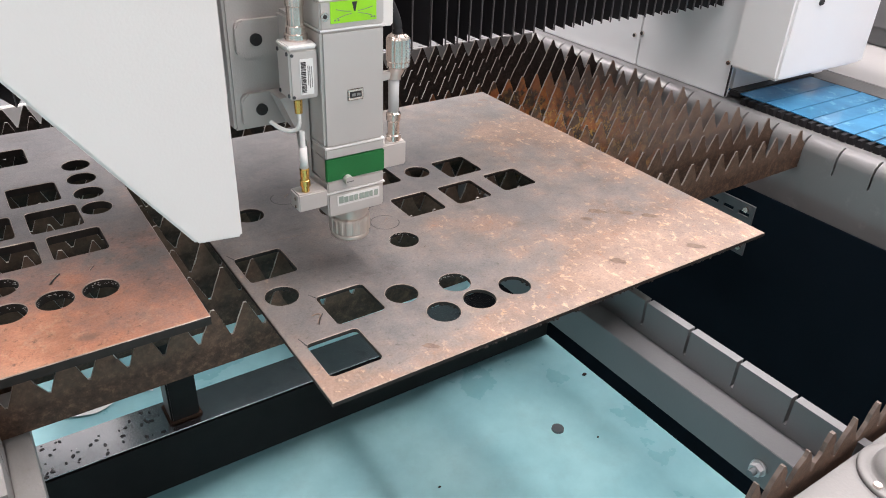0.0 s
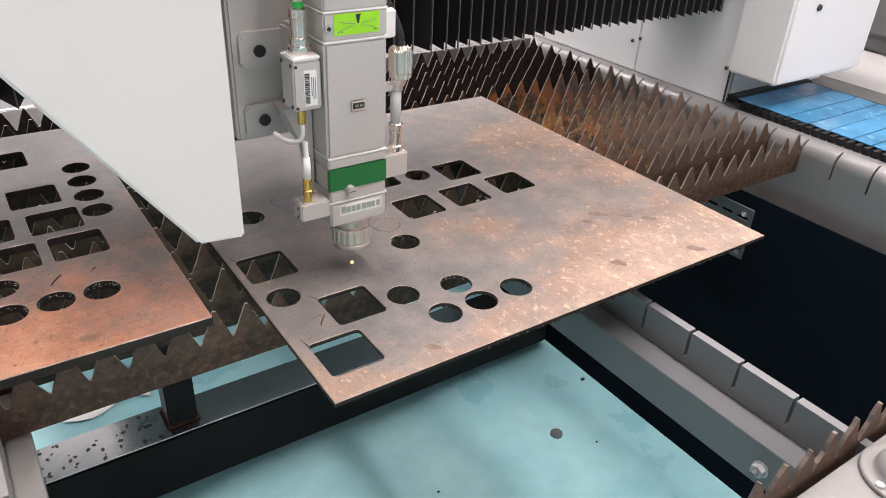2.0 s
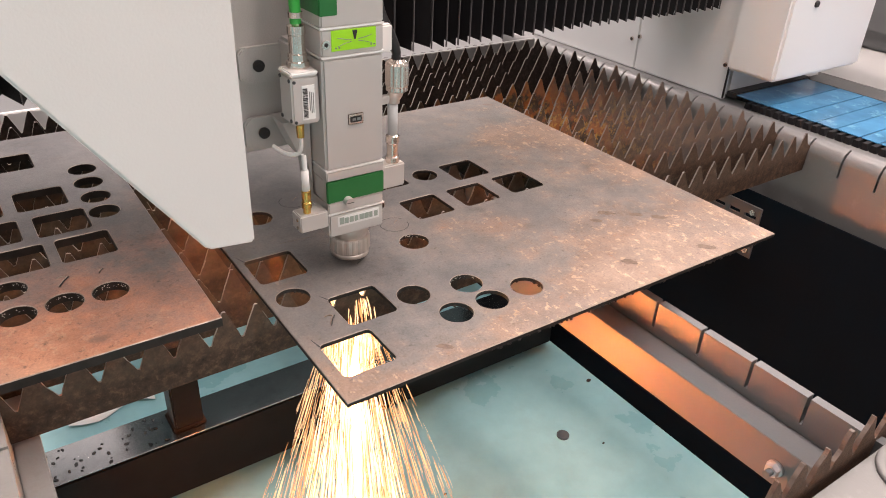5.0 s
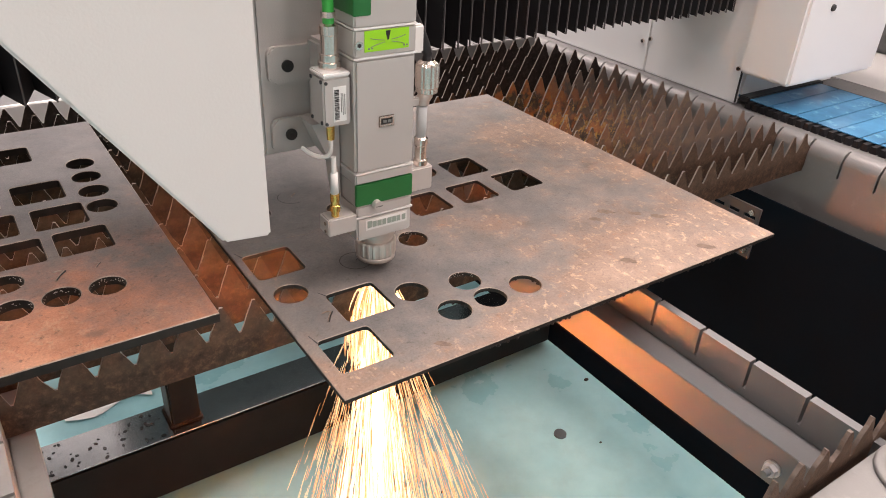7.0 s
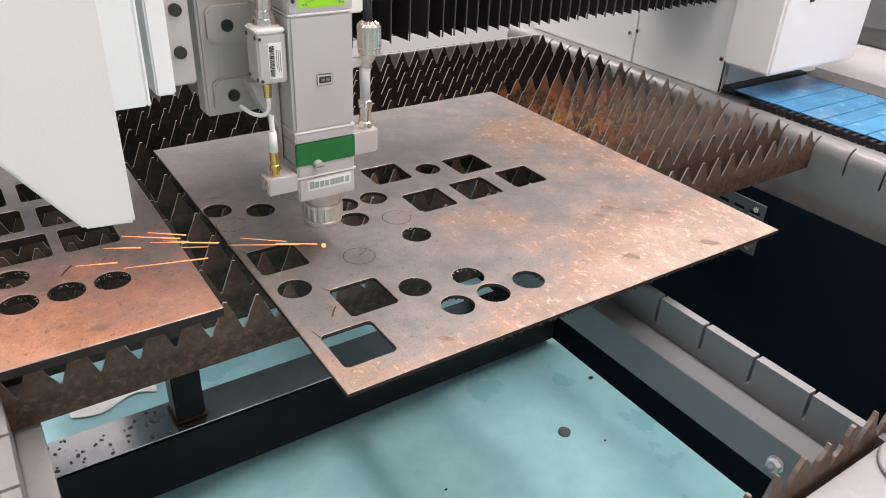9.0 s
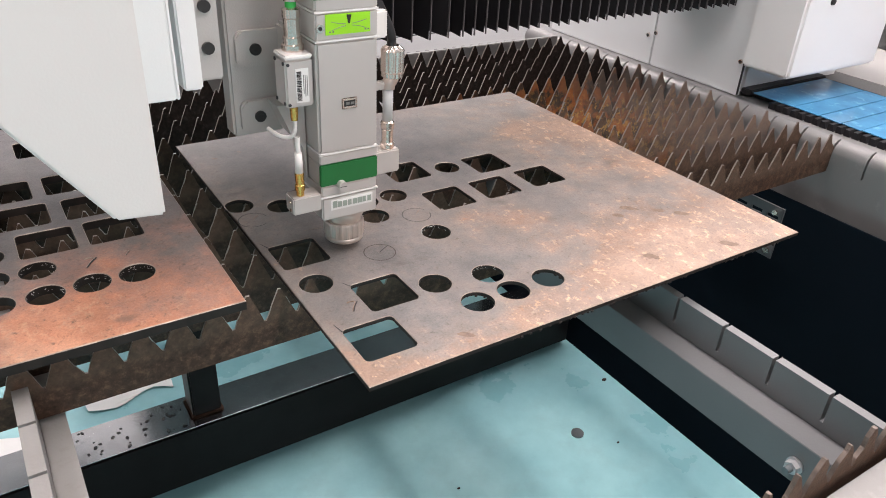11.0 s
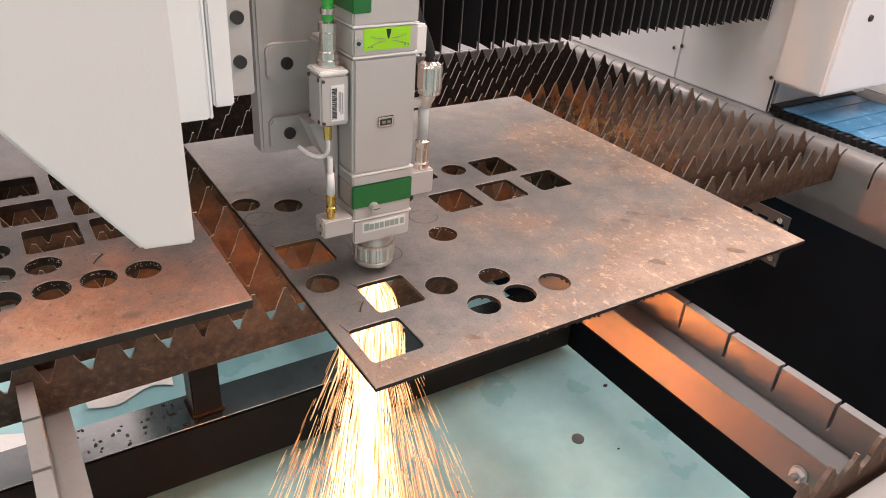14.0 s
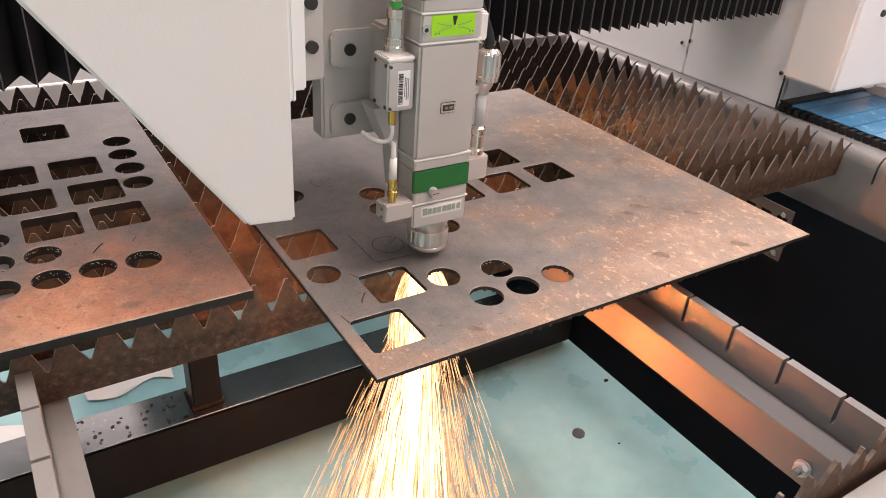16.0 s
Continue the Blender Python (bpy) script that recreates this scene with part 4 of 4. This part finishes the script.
lb = part("sensor_block", box((-0.0765, -0.038, 0.0760), (-0.0405, -0.014, 0.0978), 0.0015), ALU, head, "small aluminium sensor block")
for z in (0.081, 0.091):
    part("screw", rod((-0.0765, -0.030, z), (-0.0775, -0.030, z), 0.0022, seg=12), CHROME, lb)
part("bracket_web", prism([(-0.0415, 0.20), (-0.075, 0.20), (-0.060, 0.165), (-0.046, 0.145), (-0.0415, 0.10)], "y", 0.0, 0.03), ALU_D, head)

# fittings on the far side
part("connector", lathe([(0.010, 0.216), (0.0135, 0.218), (0.0135, 0.223), (0.0145, 0.225), (0.0145, 0.250), (0.0125, 0.253), (0.008, 0.256)], 40, (0.0745, -0.002, 0), wave=-0.06, teeth=16), CHROME, head, "chrome cable connector")
part("cable", hose([(0.073, -0.002, 0.255), (0.073, -0.002, 0.268), (0.064, 0.0, 0.290), (0.052, 0.004, 0.315), (0.050, 0.006, 0.36), (0.055, 0.01, 0.46)], 0.0058, 12), RUBBER, head, "black cable", True)
part("elbow", hose([(0.0685, -0.002, 0.203), (0.0690, -0.002, 0.210), (0.0735, -0.002, 0.214), (0.0745, -0.002, 0.219)], 0.0085, 14), NICKEL, head, "nickel elbow fitting", True)
part("elbow_bracket", box((0.0362, -0.006, 0.203), (0.064, 0.004, 0.213), 0.0015), ALU, head)
part("air_tube", rod((0.0685, -0.002, 0.209), (0.0685, -0.002, 0.155), 0.0068, 0.0062, 16), PLASTIC, head, "white air tube", True)
part("push_fitting", lathe([(0.0080, 0.124), (0.0092, 0.126), (0.0092, 0.132), (0.0075, 0.134), (0.0075, 0.150), (0.0088, 0.152), (0.0088, 0.160), (0.006, 0.162)], 28, (0.0685, -0.002, 0)), CHROME, head, "chrome push fitting")
part("side_block", box((0.0364, -0.012, 0.0935), (0.0815, 0.012, 0.1250), 0.002), ALU, head)
part("white_clip", box((0.0362, -0.012, 0.268), (0.062, 0.0, 0.300), 0.002), WIRE, head)
for z in (0.188, 0.232):
    part("screw", rod((0.0362, -0.020, z), (0.0392, -0.020, z), 0.003, seg=12), CHROME, head)

# mounting plate that carries the head


def pad(x0, x1, z0, z1, r, y0, y1):
    """A plate with round corners and a softened front edge."""
    out = []
    for cx, cz, a0 in ((x1 - r, z1 - r, 0), (x0 + r, z1 - r, 90), (x0 + r, z0 + r, 180), (x1 - r, z0 + r, 270)):
        out += [(cx + r * math.cos(radians(a0 + 15 * k)), cz + r * math.sin(radians(a0 + 15 * k))) for k in range(7)]
    bm = prism(out, "y", y0, y1)
    rim = [e for e in bm.edges if all(abs(v.co.y - y0) < 1e-6 for v in e.verts)]
    bmesh.ops.bevel(bm, geom=rim, offset=0.002, segments=2, affect="EDGES")
    return bm


part("mount_plate", box((-0.1060, 0.068, 0.1430), (0.06, 0.098, 0.46), 0.003), ALU_D, head, "grey cast mounting plate")
arm = part("clamp_boss", pad(-0.0970, -0.0300, 0.1470, 0.1880, 0.0095, 0.0615, 0.0685), ALU_D, head)
arm2 = part("clamp_boss", pad(-0.0970, -0.0300, 0.2300, 0.2720, 0.0095, 0.0615, 0.0685), ALU_D, head)
part("bridge", box((-0.0460, 0.036, 0.15), (0.03, 0.070, 0.28), 0.004), ALU_D, head)
for a, z in ((arm, 0.1680), (arm2, 0.2500)):
    s = part("socket_bolt", rod((-0.0740, 0.0615, z), (-0.0740, 0.0590, z), 0.0070, seg=20), INK, a, "black socket bolt")
    part("socket", rod((-0.0740, 0.0589, z), (-0.0740, 0.0585, z), 0.0034, seg=6), RUBBER, s)

# ---------------- sparks ----------------


def sheaf(seed, n, half, reach, r, hot=0.35, drift=0.0):
    """A bundle of thin glowing streaks that fall from one point in a cone."""
    rg, bm = random.Random(seed), bmesh.new()
    for _ in range(n):
        a, w = rg.uniform(0, 2 * math.pi), half * 1.12 * rg.random() ** 0.75
        d = Vector((math.sin(w) * math.cos(a), math.sin(w) * math.sin(a), -math.cos(w)))
        d = (d + Vector((-drift, 0, 0))).normalized()
        s0 = reach * rg.random() ** 0.8
        ln = rg.uniform(0.025, 0.13 if not drift else 0.06) * (0.4 + s0 / reach)
        q = r * rg.uniform(0.5, 1.15)
        mi = 1 if rg.random() < hot + 0.35 * (1 - s0 / reach) else 0
        pts = []
        for s in (s0, s0 + ln * 0.5, s0 + ln):
            drop = 0.22 * s * s
            pts.append(d * s * (1 - 0.12 * s) - Vector((0, 0, drop * 0.4)))
        prev = None
        side = d.cross(Vector((0.3, 0.9, 0.1))).normalized()
        up = d.cross(side).normalized()
        for k, p in enumerate(pts):
            w2 = q * (0.45, 1.0, 0.5)[k]
            ring = [bm.verts.new(p + (side * math.cos(t) + up * math.sin(t)) * w2) for t in (0, 2.094, 4.189)]
            if prev:
                for j in range(3):
                    f = bm.faces.new((prev[j], prev[(j + 1) % 3], ring[(j + 1) % 3], ring[j]))
                    f.material_index = mi
            prev = ring
    return bm


SHEAVES = []
for i in range(4):
    sp = part("spark_sheaf", sheaf(100 + i, 980, 0.31, 0.80, 0.00052, 0.30), [SPARK, HOT])
    tagged(sp, "sheaf of glowing orange sparks falling below the sheet", "sparks", "cutting sparks", "stuff")
    sp.location = (0.13, 0.23, -3.0)
    SHEAVES.append(sp)
core = part("spark_core", lathe([(0.0010, -0.012), (0.0045, -0.05), (0.0070, -0.12), (0.0078, -0.20), (0.0068, -0.32), (0.0048, -0.45), (0.003, -0.58), (0.0008, -0.68)], 14), JET)
tagged(core, "white-hot spark jet below the cut", "sparks", "cutting sparks", "stuff")
core.location = (0.13, 0.23, -3.0)


def spatter(seed, n, heading, spread):
    """A low spray of short streaks that skims the sheet."""
    rg, bm = random.Random(seed), bmesh.new()
    for _ in range(n):
        a, el = heading + rg.gauss(0, spread), abs(rg.gauss(0.02, 0.05))
        d = Vector((math.cos(a) * math.cos(el), math.sin(a) * math.cos(el), math.sin(el)))
        s0, ln, q = rg.uniform(0.008, 0.26), rg.uniform(0.03, 0.10), rg.uniform(0.0005, 0.0011)
        rod(d * s0 + Vector((0, 0, 0.003)), d * (s0 + ln) + Vector((0, 0, 0.003)), q, q * 0.4, 4, bm)
    bmesh.ops.create_icosphere(bm, subdivisions=2, radius=0.0032, matrix=Matrix.Translation((0, 0, 0.001)))
    return bm


for i in range(2):
    sp = part("spark_sheaf", sheaf(120 + i, 820, 0.135, 0.62, 0.00075, 0.75), [HOT, WHITEHOT])
    tagged(sp, "dense white-hot sparks pouring through the cut", "sparks", "cutting sparks", "stuff")
    sp.location = (0.13, 0.23, -3.0)
    SHEAVES.append(sp)
few = part("spark_sheaf", sheaf(140, 34, 0.65, 0.50, 0.0011, 0.25, 0.9), [SPARK, HOT])
tagged(few, "few stray orange sparks falling to the floor", "sparks", "cutting sparks", "stuff")
few.location = (0.03, 0.23, -3.0)

def bell(seed, n, wide):
    """Dense streaks that burst outwards right below the cut and then fall together."""
    rg, bm = random.Random(seed), bmesh.new()
    for _ in range(n):
        a, u = rg.uniform(0, 2 * math.pi), rg.random() ** 0.6
        s0, ln = 0.004 + 0.115 * rg.random() ** 0.9, rg.uniform(0.018, 0.05)
        q, mi = rg.uniform(0.0006, 0.0012), 2 if u < rg.uniform(0.6, 0.95) else int(rg.random() < 0.6)
        prev = None
        for k, w in ((0.0, 0.5), (0.35, 1.0), (0.7, 1.0), (1.0, 0.4)):
            h = s0 + ln * k
            rho = wide * u * (1 - math.exp(-h / 0.032))
            p = Vector((rho * math.cos(a), rho * math.sin(a), -h))
            ring = [bm.verts.new(p + Vector((math.cos(t), math.sin(t), 0)) * q * w) for t in (a, a + 2.094, a + 4.189)]
            if prev:
                for j in range(3):
                    bm.faces.new((prev[j], prev[(j + 1) % 3], ring[(j + 1) % 3], ring[j])).material_index = mi
            prev = ring
    return bm


for i in range(2):
    sp = part("spark_bell", bell(170 + i, 760, 0.045), [SPARK, HOT, WHITEHOT])
    tagged(sp, "dense yellow-white spark burst right below the cut", "sparks", "cutting sparks", "stuff")
    sp.location = (0.13, 0.23, -3.0)
    SHEAVES.append(sp)

SPRAYS = []
for i in range(3):
    sp = part("spark_spray", spatter(300 + i, 4, math.pi * 0.985 - 0.12 * i, 0.10), [SPARK])
    tagged(sp, "short orange piercing sparks skimming the steel sheet", "sparks", "piercing sparks", "stuff")
    sp.location = (0.13, 0.23, -3.0)
    SPRAYS.append(sp)
spot = bmesh.new()
bmesh.ops.create_icosphere(spot, subdivisions=2, radius=0.0022)
spot = part("hot_spot", spot, HOT, None, "", True)
tagged(spot, "small glowing spot where the beam meets the steel", "hot spot")

# grooves that the beam leaves behind, a short stretch at a time
FRESH = []
for k in range(12):
    a0 = radians(32 + 30 * k)
    g = part("cut_line", kerf(0.135, 0.2305, 0.0207, 0.0, a0, a0 + radians(30)), SCORCH)
    tagged(g, "fresh thin laser-cut groove in the steel sheet", "cut line", "fresh cut lines")
    FRESH.append((g, 4.5 + k * 0.265))
for (x0, y0, x1, y1, t0) in ((0.1355, 0.2310, 0.1526, 0.2415, 4.2), (0.0993, 0.2735, 0.0993, 0.250, 13.0), (0.0993, 0.250, 0.0993, 0.225, 13.7), (0.0993, 0.225, 0.0995, 0.201, 14.3), (0.100, 0.198, 0.1276, 0.195, 15.0), (0.1276, 0.195, 0.150, 0.195, 15.6)):
    q = bmesh.new()
    d = Vector((x1 - x0, y1 - y0, 0)).normalized() * 0.0006
    q.faces.new([q.verts.new(p) for p in ((x0 - d.y, y0 + d.x, 0), (x0 + d.y, y0 - d.x, 0), (x1 + d.y, y1 - d.x, 0), (x1 - d.y, y1 + d.x, 0))])
    g = part("cut_line", q, INK)
    tagged(g, "fresh thin laser-cut groove in the steel sheet", "cut line", "fresh cut lines")
    FRESH.append((g, t0))

# ---------------- what moves ----------------


def motions():
    head_rows = [
        (0.0, 0.1352, 0.2318, 0.0336),
        (0.5, 0.135, 0.2306, 0.0334),
        (0.7, 0.135, 0.2306, 0.0334),
        (0.82, 0.1348, 0.2305, 0.0226),
        (1.5, 0.1346, 0.2305, 0.0226),
        (2.5, 0.135, 0.2308, 0.0223),
        (2.65, 0.135, 0.231, 0.0223),
        (2.85, 0.135, 0.2311, 0.0014),
        (3.5, 0.1351, 0.2311, 0.0014),
        (3.85, 0.1351, 0.2311, 0.0004),
        (4.0, 0.1377, 0.2332, 0.0002),
        (4.45, 0.1519, 0.2419, 0.0),
        (4.7, 0.142, 0.2497, 0.0),
        (5.0, 0.1288, 0.2497, 0.0),
        (5.3, 0.1181, 0.2418, 0.0),
        (5.6, 0.1145, 0.2285, 0.0),
        (5.9, 0.1182, 0.2178, 0.0),
        (6.2, 0.124, 0.2123, 0.0),
        (6.5, 0.131, 0.2096, 0.0001),
        (6.75, 0.1413, 0.2108, 0.0),
        (7.0, 0.1503, 0.2163, 0.0001),
        (7.25, 0.1552, 0.226, 0.0),
        (7.5, 0.1557, 0.2357, 0.0001),
        (7.7, 0.1525, 0.2412, 0.0),
        (7.8, 0.151, 0.2432, 0.002),
        (8.0, 0.1331, 0.2625, 0.03),
        (8.25, 0.106, 0.2725, 0.031),
        (8.5, 0.0999, 0.2749, 0.0318),
        (9.1, 0.0998, 0.2749, 0.0321),
        (9.2, 0.0998, 0.2749, 0.0215),
        (10.7, 0.0997, 0.2752, 0.0215),
        (10.95, 0.0996, 0.2752, 0.0008),
        (11.5, 0.0994, 0.2752, 0.0006),
        (12.0, 0.0993, 0.2742, 0.001),
        (12.35, 0.0993, 0.2735, 0.0003),
        (12.5, 0.0993, 0.2706, 0.0001),
        (13.0, 0.0992, 0.2502, 0.0001),
        (13.5, 0.0996, 0.2311, 0.0),
        (14.0, 0.0998, 0.2113, 0.0),
        (14.3, 0.101, 0.2, 0.0),
        (14.5, 0.1078, 0.1953, 0.0),
        (15.0, 0.1276, 0.195, 0.0),
        (15.5, 0.1478, 0.195, 0.0),
        (16.0, 0.1668, 0.1968, 0.0),
    ]
    walk(head, [(t, pose(x, y, z)) for t, x, y, z in head_rows])
    walk(carriage, [(t, pose(x, y, 0)) for t, x, y, z in head_rows])
    walk(gantry, [(t, pose(0, y, 0)) for t, x, y, z in head_rows])
    cover_rows = [
        (0.0, -0.084, -0.031),
        (0.5, -0.086, -0.032),
        (1.5, -0.088, -0.033),
        (2.5, -0.087, -0.034),
        (3.5, -0.087, -0.033),
        (4.0, -0.086, -0.034),
        (5.2, -0.096, -0.045),
        (6.5, -0.099, -0.053),
        (7.0, -0.082, -0.047),
        (7.5, -0.078, -0.032),
        (7.8, -0.08, -0.02),
        (8.0, -0.086, -0.012),
        (8.25, -0.113, -0.003),
        (8.5, -0.139, 0.002),
        (8.75, -0.157, 0.006),
        (9.0, -0.166, 0.008),
        (11.5, -0.168, 0.006),
        (12.0, -0.169, 0.006),
        (12.5, -0.172, 0.004),
        (13.0, -0.17, -0.013),
        (13.5, -0.17, -0.029),
        (14.0, -0.17, -0.047),
        (14.5, -0.162, -0.062),
        (15.0, -0.142, -0.063),
        (15.5, -0.123, -0.062),
        (16.0, -0.105, -0.062),
    ]
    walk(shield, [(t, pose(x + 0.003, y, 0.23)) for t, x, y in cover_rows])

    def at(t):
        for a, b in zip(head_rows, head_rows[1:]):
            if a[0] <= t <= b[0]:
                u = (t - a[0]) / (b[0] - a[0])
                return a[1] + (b[1] - a[1]) * u + NOSE[0], a[2] + (b[2] - a[2]) * u
        return head_rows[-1][1] + NOSE[0], head_rows[-1][2]

    def bursts(things, spans, turn, lean, z, step, seed):
        rg = random.Random(seed)
        for i, thing in enumerate(things):
            rows, rz = [(0.0, pose(0.13, 0.23, -3.0))], 0.0
            for a, b in spans:
                rows.append((a - 0.034, pose(*at(a), -3.0, 0, 0, rz)))
                t = a
                while t <= b + 1e-6:
                    rz += rg.uniform(-turn, turn)
                    rows.append((t, pose(*at(t), z, rg.uniform(-lean, lean), rg.uniform(-lean, lean), rz)))
                    t += step
                if b < 15.9:
                    rows.append((rows[-1][0] + 0.034, pose(*at(b), -3.0, 0, 0, rz)))
            if rows[-1][0] < 16.0:
                rows.append((16.0, rows[-1][1]))
            walk(thing, rows)

    for g, t0 in FRESH:
        walk(g, [(0.0, pose(0, 0, -0.003)), (t0, pose(0, 0, -0.003)), (t0 + 0.1, pose(0, 0, 0.0004)), (16.1, pose(0, 0, 0.0004))])
    cuts = [(3.9, 7.7), (12.4, 16.0)]
    bursts(SHEAVES, cuts, 60, 3.5, -0.012, 0.1, 5)
    bursts([core], cuts, 20, 1.0, -0.004, 0.1, 6)
    bursts(SPRAYS, [(0.5, 1.6), (8.9, 9.3)], 6, 0.0, 0.001, 0.1, 7)
    bursts([few], [(0.7, 1.7), (7.78, 8.2)], 14, 6.0, -0.05, 0.1, 9)
    bursts([spot], [(0.5, 2.2), (3.8, 7.7), (8.9, 10.6), (12.3, 16.0)], 0, 0.0, 0.001, 0.1, 8)


motions()
